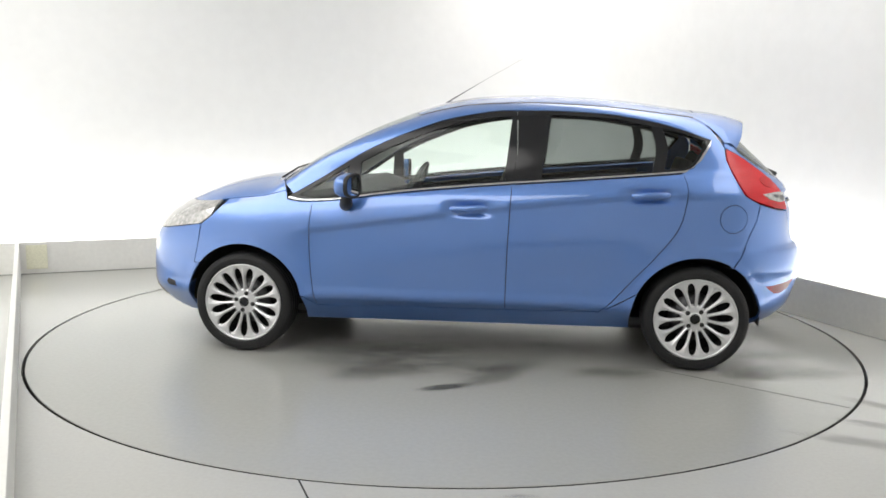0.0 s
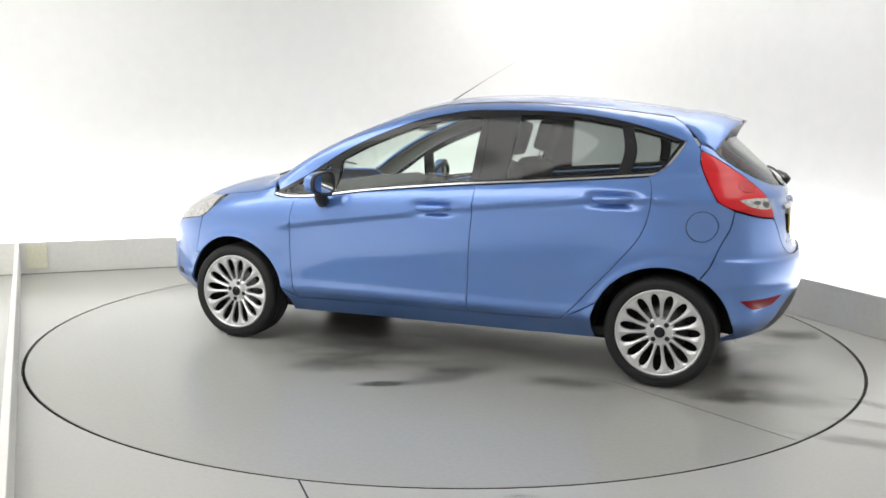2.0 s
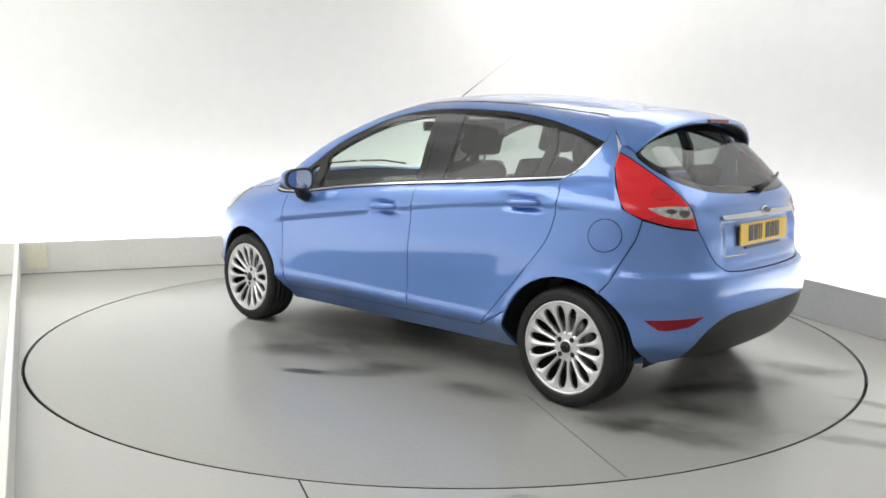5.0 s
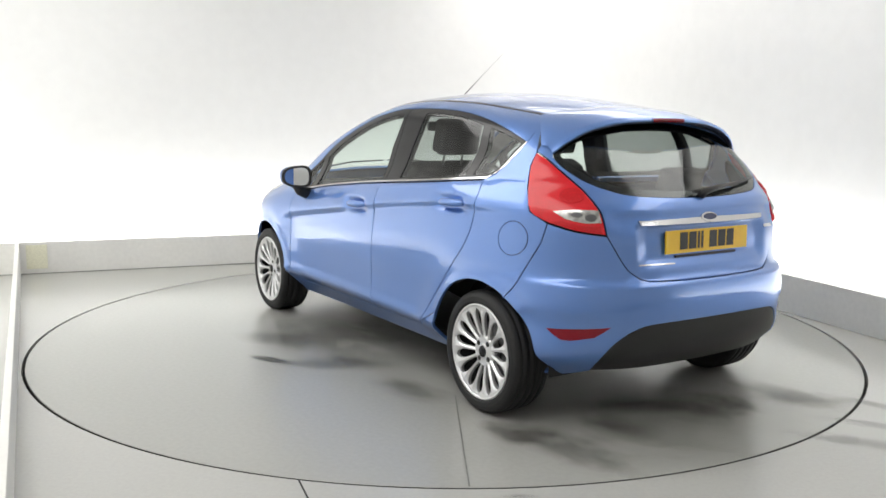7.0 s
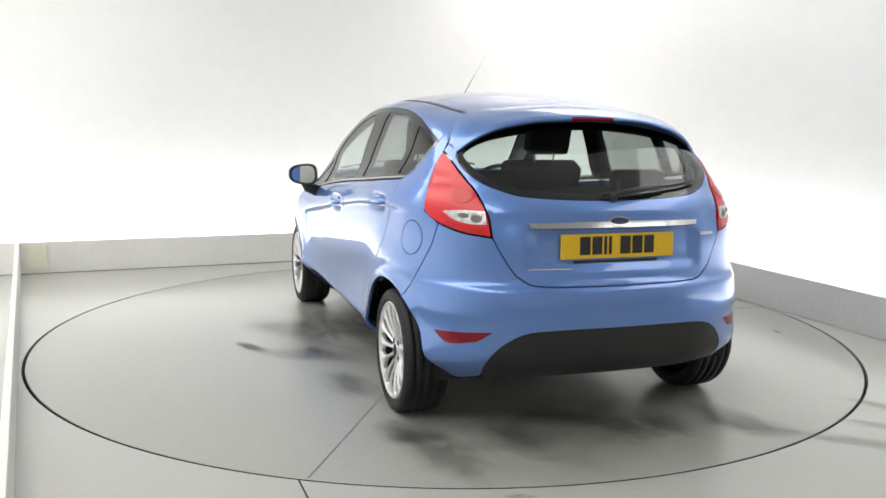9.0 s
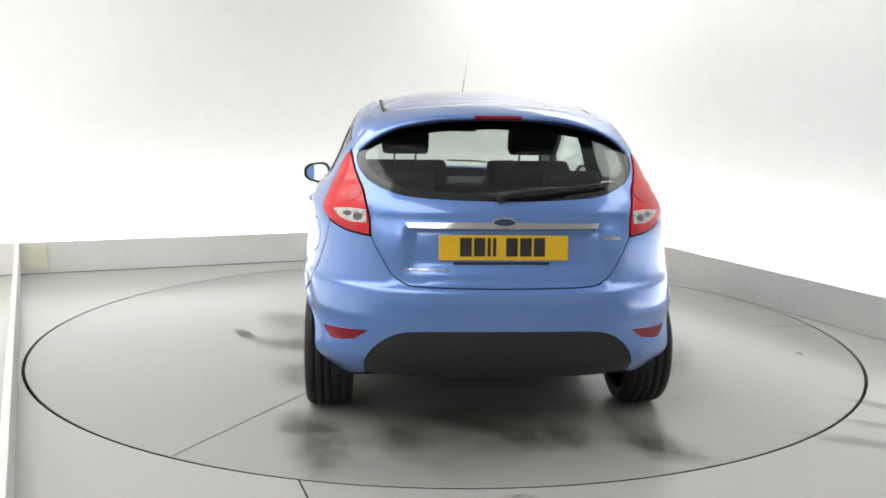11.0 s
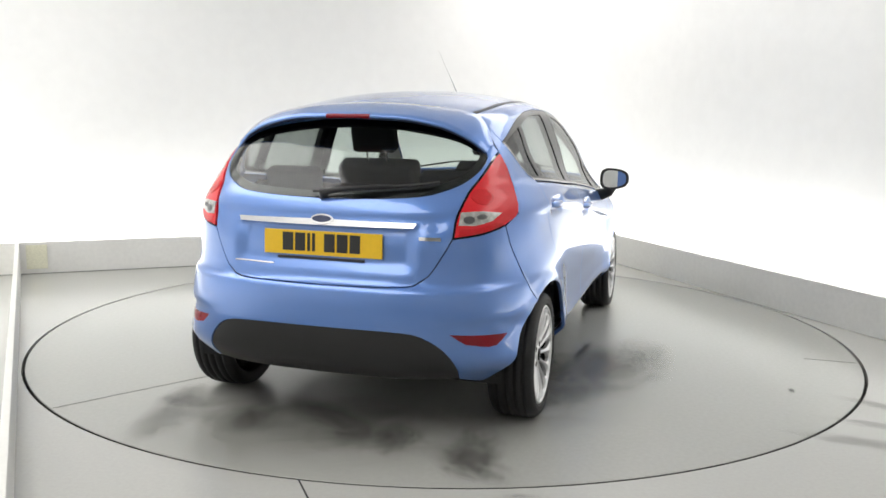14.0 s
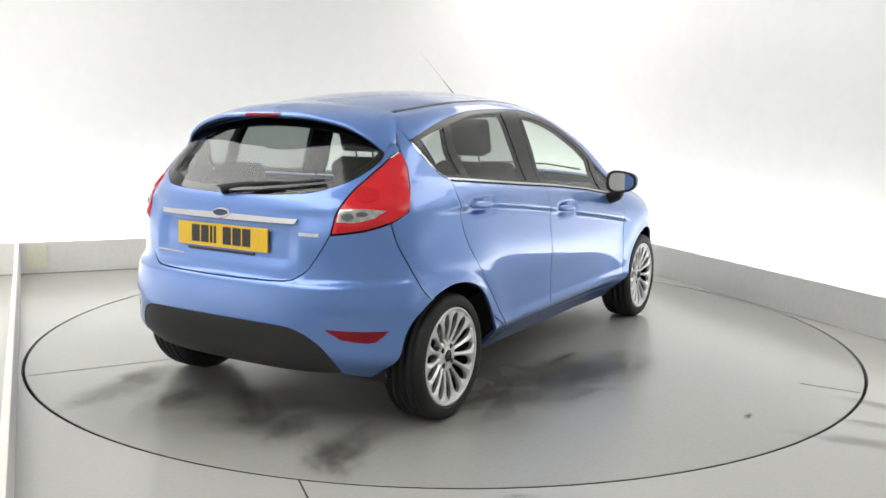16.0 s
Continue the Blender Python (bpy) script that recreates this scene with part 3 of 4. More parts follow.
    w1 = loop(curve((0.605, 0.908), (0.385, 0.941), (-0.080, 0.990), (-0.205, 1.000)), curve((-0.205, 1.000), (-0.235, 1.338)),
              curve((-0.235, 1.338), (-0.131, 1.336), (0.09, 1.293), (0.245, 1.243), (0.40, 1.180), (0.50, 1.132), (0.598, 1.080)), curve((0.598, 1.080), (0.605, 0.908)))
    w0 = loop(curve((0.690, 0.899), (0.83, 0.885), (0.945, 0.893)), curve((0.945, 0.893), (0.84, 0.951), (0.665, 1.060)), curve((0.665, 1.060), (0.690, 0.899)))
    w2 = loop(curve((-0.405, 1.016), (-0.533, 1.026), (-0.990, 1.066)), curve((-0.990, 1.066), (-1.01, 1.18), (-0.985, 1.298)), curve((-0.985, 1.298), (-0.766, 1.338), (-0.521, 1.351), (-0.445, 1.352)), curve((-0.445, 1.352), (-0.405, 1.016)))
    w3 = loop(curve((-1.055, 1.073), (-1.158, 1.084), (-1.195, 1.100), (-1.220, 1.130), (-1.278, 1.224)), curve((-1.278, 1.224), (-1.13, 1.268), (-1.045, 1.287)), curve((-1.045, 1.287), (-1.075, 1.18), (-1.055, 1.073)))
    frame_f = panel("window_frame", front_zone, "side", GLOSSBLACK, fd, s, off=-0.001, gap=0.001, lip=0.003, thick=0.028, holes=[w0, w1], label="gloss black window surround")
    frame_r = panel("window_frame", rear_zone, "side", GLOSSBLACK, rd, s, off=-0.001, gap=0.001, lip=0.003, thick=0.028, holes=[w2, w3], label="gloss black window surround")
    for w, fr, mat, tag in ((w0, fd, GLASS, ""), (w1, fd, GLASS, ""), (w2, rd, PRIVACY, "dark tinted glass"), (w3, rd, PRIVACY, "dark tinted glass")):
        panel("window_pane", w, "side", mat, fr, s, off=-0.005, gap=-0.001, lip=0.002, thick=0.003, label=tag)
    line = clip_line(belt, 0.995, -1.161)
    back = curve(*KINK)
    low = lower(line, 0.009)
    kl = [(x - 0.010, z - 0.006) for x, z in back[2:-1]]
    panel("chrome_strip", loop(line + back[1:], kl[::-1] + low[::-1]), "side", CHROME, car, s, off=0.003, gap=0.0, lip=0.003, thick=0.01, label="bright chrome waist strip under the side windows")


def wheel_well(car, wx, s):
    v, f = [], []
    n = 24
    for i in range(n + 1):
        a = radians(-6 + 192 * i / n)
        for y in (0.50, 0.60, 0.70):
            v.append((wx + 0.352 * math.cos(a), s * y, 0.272 + 0.352 * math.sin(a)))
    for i in range(n):
        for k in (0, 1):
            a = 3 * i + k
            q = (a, a + 1, a + 4, a + 3)
            f.append(q if s > 0 else q[::-1])
    c = len(v)
    v.append((wx, s * 0.50, 0.272))
    for i in range(n):
        f.append((c, 3 * i, 3 * i + 3))
    part("wheel_arch_liner", mesh_of("liner", v, f), DARK, car)


def wheel_parts():
    """Meshes of one wheel, its outer face towards +y, its axle on y."""
    groove = [(0.2735, -0.060), (0.2735, -0.053), (0.2815, -0.051), (0.2822, -0.024), (0.2735, -0.022), (0.2735, -0.014), (0.2825, -0.012)]
    half = [(0.216, -0.084), (0.228, -0.096), (0.246, -0.101), (0.262, -0.099), (0.274, -0.088), (0.2800, -0.072), (0.2808, -0.062)] + groove
    wall = [(0.2808, 0.062), (0.2800, 0.072), (0.274, 0.088), (0.262, 0.099), (0.2585, 0.0985), (0.2565, 0.1005), (0.246, 0.101), (0.236, 0.0985), (0.232, 0.100), (0.226, 0.096), (0.216, 0.086)]
    tyre = lathe(half + [(r, -h) for r, h in groove[::-1]] + wall, 84, "Y")
    rim = lathe([(0.220, 0.086), (0.221, 0.093), (0.217, 0.0975), (0.211, 0.0965), (0.206, 0.090), (0.203, 0.080), (0.201, 0.070)], 84, "Y")
    barrel = lathe([(0.201, 0.072), (0.198, 0.050), (0.194, 0.0), (0.196, -0.085)], 48, "Y")
    # slim spokes flare where they meet the rim, so the gaps end round
    v, f = [], []
    stations = [(0.040, 0.0080, 0.060), (0.062, 0.0085, 0.068), (0.095, 0.0080, 0.0755), (0.13, 0.0088, 0.082), (0.152, 0.0108, 0.0855), (0.170, 0.0160, 0.088), (0.182, 0.0210, 0.0895), (0.191, 0.0280, 0.0905), (0.1985, 0.0410, 0.0915), (0.211, 0.0450, 0.0925)]
    for k in range(15):
        a = 2 * math.pi * (k + 0.5) / 15
        base = len(v)
        for r, w, h in stations:
            crown_ = 0.0035 if r < 0.19 else 0.0015
            for t, d in ((-w, -0.020), (-w, -0.0045), (-w * 0.62, -0.0008), (0.0, crown_), (w * 0.62, -0.0008), (w, -0.0045), (w, -0.020)):
                q = t / r
                v.append((r * math.cos(a + q), h + d, r * math.sin(a + q)))
        for i in range(len(stations) - 1):
            for j in range(6):
                q = base + 7 * i + j
                f.append((q, q + 7, q + 8, q + 1))
    hub = lathe([(0.0, 0.075), (0.030, 0.075), (0.036, 0.071), (0.066, 0.069), (0.074, 0.062), (0.074, 0.030)], 40, "Y")
    n0 = len(v)
    v += hub[0]
    f += [tuple(i + n0 for i in q) for q in hub[1]]
    cap = lathe([(0.0, 0.080), (0.020, 0.080), (0.027, 0.077), (0.029, 0.070)], 24, "Y")
    nut = lathe([(0.0, 0.073), (0.010, 0.073), (0.0125, 0.0715), (0.013, 0.060)], 12, "Y")
    disc = lathe([(0.04, 0.02), (0.13, 0.02), (0.132, 0.0), (0.132, -0.01)], 40, "Y")
    inner = lathe([(0.0, -0.03), (0.200, -0.03)], 32, "Y")
    return tyre, rim, (v, f), cap, nut, disc, inner, barrel


def wheels(car):
    tyre, rim, spokes, cap, nut, disc, inner, barrel = wheel_parts()
    data = {}
    # the alloy barrel is coloured dark, which puts shade into the spoke gaps
    for key, (v, f), mat, sm in (("tyre", tyre, RUBBER, True), ("rim", rim, ALLOY, True), ("spokes", spokes, ALLOY, False), ("centre_cap", cap, GLOSSBLACK, True),
                                 ("wheel_nut", nut, NUT, True), ("brake_disc", disc, STEEL, True), ("backing_plate", inner, DARK, False), ("barrel", barrel, DARK, True)):
        data[key] = mesh_of(key, v, f, sm)
        data[key].materials.append(mat)
        bm = bmesh.new()
        bm.from_mesh(data[key])
        bmesh.ops.recalc_face_normals(bm, faces=bm.faces[:])
        bm.to_mesh(data[key])
        bm.free()
    for wx in (WHEEL_X, -WHEEL_X):
        for s in (1, -1):
            w = new("wheel", data["rim"])
            w.parent = car
            tagged(w, "silver fifteen-spoke alloy wheel with a black tyre")
            w.matrix_basis = pose(wx, s * (0.758 if wx > 0 else 0.722), HUB_Z, 0, 0, 0 if s > 0 else 180) @ pose(0, 0, 0, 0, 17 if wx > 0 else -8, 0)
            for key in ("tyre", "spokes", "centre_cap", "brake_disc", "backing_plate", "barrel"):
                new(key, data[key]).parent = w
            for k in range(4):
                nn = new("wheel_nut", data["wheel_nut"])
                nn.parent = w
                a = radians(31 + 90 * k)
                nn.matrix_basis = pose(0.049 * math.cos(a), 0, 0.049 * math.sin(a))
            wheel_well(car, wx, s)


def rear_end(car):
    # tailgate with the window's opening
    top = deg((52.6, 1.190), (51.2, 1.232), (46.0, 1.272), (36.0, 1.306), (19.0, 1.334), (0.0, 1.340))
    half = loop(curve(*GATE), curve(*LAMP_IN), curve(*top))
    outline = loop(half, [(-u, v) for u, v in half[::-1]])
    g = curve(*deg((0.0, 1.001), (13.5, 1.006), (25.3, 1.018), (31.2, 1.038), (36.6, 1.066), (43.0, 1.119), (47.0, 1.168), (47.4, 1.194), (44.4, 1.244), (36.5, 1.286), (19.2, 1.318), (0.0, 1.326)))
    glass = loop(g, [(-u, v) for u, v in g[::-1]])
    gate = panel("tailgate", outline, "rear", PAINT, car, res=0.022, holes=[glass])
    rear_glass = panel("rear_window", glass, "rear", REARGLASS, gate, off=-0.003, gap=0.001, lip=0.002, thick=0.004, label="dark tinted rear window")
    ring = [tuple(q) for q in inset(glass, 0.030)]
    panel("window_border", glass, "rear", GLOSSBLACK, gate, off=-0.006, gap=0.001, lip=0.003, holes=[ring], label="black ceramic border of the rear window")
    # bumper and black lower skirt
    arch = to_rear(arc(-1.2445, 0.272, 0.345, 118, 180, 16))
    half = loop(curve(*VALANCE), curve(*deg((35.0, 0.268), (42.0, 0.238), (47.5, 0.228))), arch[::-1], curve(*BUMPER[::-1]), curve(*LAMP_LOW), curve(*GATE[::-1]))
    outline = loop(half, [(-u, v) for u, v in half[::-1]])
    bumper = panel("rear_bumper", outline, "rear", PAINT, car, res=0.022, lip=0.009)
    sk = loop(curve(*VALANCE), curve(*deg((35.0, 0.268), (20.0, 0.262), (0.0, 0.258))))
    skirt = loop(sk, [(-u, v) for u, v in sk[::-1]])
    panel("lower_skirt", skirt, "rear", BLACK, bumper, off=-0.004, gap=0.001, label="textured black plastic lower skirt")
    for s in (1, -1):
        refl = loop(curve(*deg((46.0, 0.463), (38.0, 0.470), (31.0, 0.480))), curve(*deg((31.0, 0.480), (34.8, 0.433), (38.5, 0.421), (42.5, 0.419), (46.0, 0.463))))
        panel("reflector", refl, "rear", DARKRED, bumper, s, off=0.002, gap=0.001, lip=0.003, label="dark red reflector in the bumper")
        lamp = panel("tail_light", loop(curve(*LAMP_OUT), curve(*LAMP_LOW), curve(*LAMP_IN)), "rear", RED, car, s, off=0.004, gap=0.0065, lip=0.010, res=0.02, label="tall red rear light cluster wrapping the corner")
        core = [(radians(41.0 + 3.2 * math.cos(q)) * 0.9, 1.012 + 0.030 * math.sin(q)) for q in [2 * math.pi * i / 20 for i in range(20)]]
        panel("lamp_core", core, "rear", LAMPRED, lamp, s, off=0.0085, gap=0.0, lip=0.004, thick=0.005, label="deep red stop light lens")
        lens = loop(curve(*deg((45.5, 0.948), (40.0, 0.957), (34.4, 0.955))), curve(*deg((34.4, 0.955), (33.7, 0.905))), curve(*deg((33.7, 0.905), (37.5, 0.903), (42.5, 0.920), (45.5, 0.948))))
        panel("reversing_lens", lens, "rear", CLEARLENS, lamp, s, off=0.009, gap=0.0, lip=0.004, label="clear reversing light lens")
        for a0, z0, da, dz in ((36.3, 0.926, 1.5, 0.016), (39.6, 0.936, 1.5, 0.011)):
            bowl = [(radians(a0 + da * math.cos(q)) * 0.9, z0 + dz * math.sin(q)) for q in [2 * math.pi * i / 12 for i in range(12)]]
            panel("lamp_bowl", bowl, "rear", STEEL, lamp, s, off=0.0105, gap=0.0, lip=0.004, thick=0.003, label="dark reflector bowl behind the clear lens")
        band = loop(curve(*deg((45.8, 0.903), (40.0, 0.879), (33.6, 0.864))), curve(*deg((33.6, 0.864), (33.9, 0.893))), curve(*deg((33.9, 0.893), (38.5, 0.893), (43.5, 0.912), (45.8, 0.903))))
        panel("lamp_band", band, "rear", LAMPRED, lamp, s, off=0.0075, gap=0.0, lip=0.004, thick=0.004, label="deep red lower band of the lens")
    # bright bar, oval badge, plate, lettering
    bar = loop(curve(*deg((-23.4, 0.890), (0.0, 0.889), (23.4, 0.890))), curve(*deg((24.2, 0.909), (0.0, 0.914), (-24.2, 0.909))))
    panel("chrome_bar", bar, "rear", CHROME, gate, off=0.014, gap=0.0, lip=0.006, thick=0.03, recess=0.0, label="wide chrome bar over the number plate")
    oval = [(0.050 * math.cos(a), 0.912 + 0.021 * math.sin(a)) for a in [2 * math.pi * i / 28 for i in range(28)]]
    badge = panel("badge", oval, "rear", CHROME, gate, off=0.019, gap=0.0, lip=0.005, thick=0.02, recess=0.0, label="plain chrome-edged oval badge")
    panel("badge_face", [tuple(q) for q in inset(oval, 0.006)], "rear", material("badge_blue", (0.015, 0.025, 0.08), 0.3, coat=0.3), badge, off=0.0205, gap=0.0, lip=0.003, thick=0.004, recess=0.0)
    plate = part("number_plate", block(-0.004, 0.004, -0.26, 0.26, -0.050, 0.050, 0.002), YELLOW, gate, "yellow number plate with dark bars")
    plate.matrix_basis = pose(-1.808, 0, 0.817, 0, 2, 0)
    plinth = part("plate_plinth", block(-0.030, 0.0, -0.25, 0.25, -0.045, 0.045, 0.006), BLACK, gate)
    plinth.matrix_basis = pose(-1.775, 0, 0.811)
    x = 0.176
    for w in (0.047, 0.045, 0.013, 0.013, -0.022, 0.047, 0.047, 0.045):
        if w > 0:
            bar_ = part("plate_bar", block(-0.0012, 0.0012, -w / 2, w / 2, -0.037, 0.037), BLACK, plate)
            bar_.matrix_basis = pose(-0.0045, x - w / 2, 0.003)
        x -= abs(w) + 0.009
    for y0, y1 in ((-0.185, 0.20),):
        lip_ = part("plate_holder", block(-0.006, 0.004, y0, y1, -0.062, -0.051, 0.002), BLACK, gate)
        lip_.matrix_basis = pose(-1.808, 0, 0.811)
    for a0, a1, z0, z1 in ((13.0, 24.0, 0.724, 0.731), (-29.5, -24.6, 0.845, 0.860)):
        word = loop(curve(*deg((a0, z0), (a1, z0 + 0.002))), curve(*deg((a1, z1), (a0, z1 - 0.002))))
        panel("badge_bar", word, "rear", CHROME, gate, off=0.004, gap=0.0, lip=0.002, thick=0.005, label="small chrome lettering strip")
    # wiper
    hub = on_body("rear", deg((0.8, 1.004)))[0]
    tip = on_body("rear", deg((-28.0, 1.050)))[0]
    n0, n1 = grad(hub[None])[0], grad(tip[None])[0]
    arm = part("wiper_arm", mesh_of("arm", *rod([hub + n0 * 0.005, hub + n0 * 0.028, hub * 0.75 + tip * 0.25 + n0 * 0.038, hub * 0.35 + tip * 0.65 + n1 * 0.030], [0.020, 0.016, 0.010, 0.006])), BLACK, gate, "black rear wiper arm")
    bl = on_body("rear", [(radians(4.0 + (-30.5 - 4.0) * i / 8) * 0.9, 1.008 + 0.046 * (i / 8) ** 1.3 + 0.006) for i in range(9)])
    part("wiper_blade", mesh_of("blade", *rod(list(bl + grad(bl) * 0.014), 0.007, 6)), BLACK, arm)
    # roof spoiler
    lead = [(0.0, -1.255, 0.0), (0.4, -1.255, 0.22), (0.78, -1.222, 0.472), (0.9, -1.285, 0.535), (1.0, -1.380, 0.602)]
    trail = [(0.0, -1.545, 0.0, 1.338), (0.4, -1.535, 0.22, 1.331), (0.7, -1.505, 0.40, 1.300), (0.88, -1.475, 0.520, 1.246), (1.0, -1.440, 0.588, 1.188)]
    S = np.linspace(-1, 1, 49)
    A = np.abs(S)
    L = on_body("top", np.stack([lerp(A, [r[0] for r in lead], [r[1] for r in lead]), lerp(A, [r[0] for r in lead], [r[2] for r in lead]) * np.sign(S)], 1))
    T = np.stack([lerp(A, [r[0] for r in trail], [r[1] for r in trail]), lerp(A, [r[0] for r in trail], [r[2] for r in trail]) * np.sign(S), lerp(A, [r[0] for r in trail], [r[3] for r in trail])], 1)
    rows = []
    for k in np.linspace(0, 1, 9):
        q = L * (1 - k) + T * k
        q[:, 2] += 0.012 * np.sin(math.pi * k)
        rows.append(q + (0, 0, 0.001))
    rows.append(T + (-0.003, 0, -0.006))
    rows.append(T + (0.002, 0, -0.012))
    ntop = len(rows)
    rows.append(T + (0.003, 0, -0.0125))
    rows.append(T + (0.008, 0, -0.020))
    for k in (0.66, 0.33, 0.0):
        q = L * (1 - k) + T * k
        rows.append(q - np.stack([0 * A, 0 * A, 0.032 * (1 - 0.85 * A ** 6)], 1))
    m = len(S)
    v = [p for r in rows for p in r]
    f = [(i * m + j, i * m + j + 1, (i + 1) * m + j + 1, (i + 1) * m + j) for i in range(ntop - 1) for j in range(m - 1)]
    sp = part("roof_spoiler", mesh_of("spoiler", v[:ntop * m], f), PAINT, gate)
    f = [(i * m + j, i * m + j + 1, (i + 1) * m + j + 1, (i + 1) * m + j) for i in range(len(rows) - ntop - 1) for j in range(m - 1)]
    part("spoiler_underside", mesh_of("underside", v[ntop * m:], f), NAVY, sp, "dark underside of the spoiler")
    bv, bf = [], []
    for i in range(13):
        y = -0.10 + 0.20 * i / 12
        for dx, dz in ((0.02, 0.002), (-0.006, -0.001), (-0.008, -0.014), (0.01, -0.019)):
            bv.append((-1.545 + 0.12 * y * y + dx, y, 1.3395 - 0.12 * y * y + dz))
    bf = [(4 * i + k, 4 * i + 4 + k, 4 * i + 5 + k, 4 * i + 1 + k) for i in range(12) for k in range(3)]
    part("brake_light", mesh_of("brake_light", bv, bf), DARKRED, sp, "red high brake light")


def top_and_front(car):
    ditch = curve(*DITCH, every=0.05)
    header = curve((0.30, 0.490), (0.345, 0.30), (0.365, 0.0))
    tail_ = curve((-1.255, 0.0), (-1.25, 0.30), (-1.225, 0.475))
    half = loop(tail_, ditch, header)
    roof = panel("roof", loop(half, [(u, -v) for u, v in half[::-1]]), "top", PAINT, car, res=0.035, gap=0.004)
    base = curve((1.05, 0.655), (1.12, 0.40), (1.15, 0.0))
    half = loop(header[::-1], curve(*POST, every=0.05), base)
    panel("windscreen", loop(half, [(u, -v) for u, v in half[::-1]]), "top", GLASS, car, off=-0.003, gap=0.003, lip=0.002, thick=0.004, res=0.035)
    edge = curve(*BONNET)
    half = loop(curve((1.155, 0.0), (1.125, 0.40), (1.05, 0.665), (1.02, 0.735)), edge)
    panel("bonnet", loop(half, [(u, -v) for u, v in half[::-1]]), "top", PAINT, car, res=0.03)
    for s in (1, -1):
        strip = loop(ditch, [(x, y - 0.020) for x, y in ditch[::-1]])
        panel("roof_strip", strip, "top", BLACK, roof, s, off=0.000, gap=0.0, lip=0.003, label="black strip along the roof joint")
    # nose
    rim = on_body("top", curve(*BONNET))
    fan = [(x, y, (math.atan2(y, x - 0.75) * 0.9, z)) for x, y, z in rim]
    brow = [q for x, y, q in fan if x >= 1.371 and y >= 0.29]
    lip_ = [brow[-1]] + [q for x, y, q in fan if y < 0.29]
    lamp_low = deg((17.0, 0.655), (30.0, 0.668)) + [(math.atan2(y, x - 0.75) * 0.9, z) for x, y, z in on_body("side", [(1.585, 0.706), (1.50, 0.722), (1.44, 0.769)])]
    start = [(math.atan2(y, x - 0.75) * 0.9, z) for x, y, z in on_body("side", [(1.50, 0.722), (1.515, 0.62), (1.545, 0.50)])]
    arch = [(math.atan2(y, x - 0.75) * 0.9, z) for x, y, z in on_body("side", arc(1.2445, 0.272, 0.345, 41, -8, 14))]
    half = loop(lip_[::-1], curve(brow[-1], lamp_low[0]), curve(*lamp_low[:4]), curve(*start), arch, curve(*deg((38.0, 0.175), (20.0, 0.16), (0.0, 0.155))))
    bumper = panel("front_bumper", loop(half, [(-u, v) for u, v in half[::-1]]), "front", PAINT, car)
    gr = curve(*deg((0.0, 0.44), (18.0, 0.43), (27.0, 0.30), (24.0, 0.23), (0.0, 0.22)))
    panel("grille", loop(gr, [(-u, v) for u, v in gr[::-1]]), "front", BLACK, bumper, off=0.003, gap=0.0, label="black lower grille")
    for s in (1, -1):
        hl = loop(curve(*lamp_low, brow[0]), brow, curve(brow[-1], lamp_low[0]))
        panel("headlight", hl, "front", CLEARLENS, car, s, off=0.003, label="swept-back clear headlight")
        fog = curve(*deg((36.0, 0.385), (39.0, 0.375), (39.5, 0.345), (36.0, 0.345), (35.0, 0.365), (36.0, 0.385)))
        panel("fog_light", loop(fog), "front", BLACK, bumper, s, off=0.003, gap=0.0, label="black fog light surround")
        wp = on_body("top", [(1.09, 0.50 * s + 0.06), (1.075, 0.25 * s + 0.05), (1.08, 0.02 * s + 0.03)])
        part("front_wiper", mesh_of("wiper", *rod(list(wp + (0.006, 0, 0.010)), 0.006, 6)), BLACK, car, "black windscreen wiper")
    part("aerial", mesh_of("aerial", *rod([(0.215, 0, 1.405), (0.18, 0, 1.440), (-0.03, 0, 1.565), (-0.26, 0, 1.695)], [0.016, 0.0050, 0.0010, 0.0004])), material("aerial_grey", (0.22, 0.22, 0.22), 0.4), roof, "thin dark roof aerial")


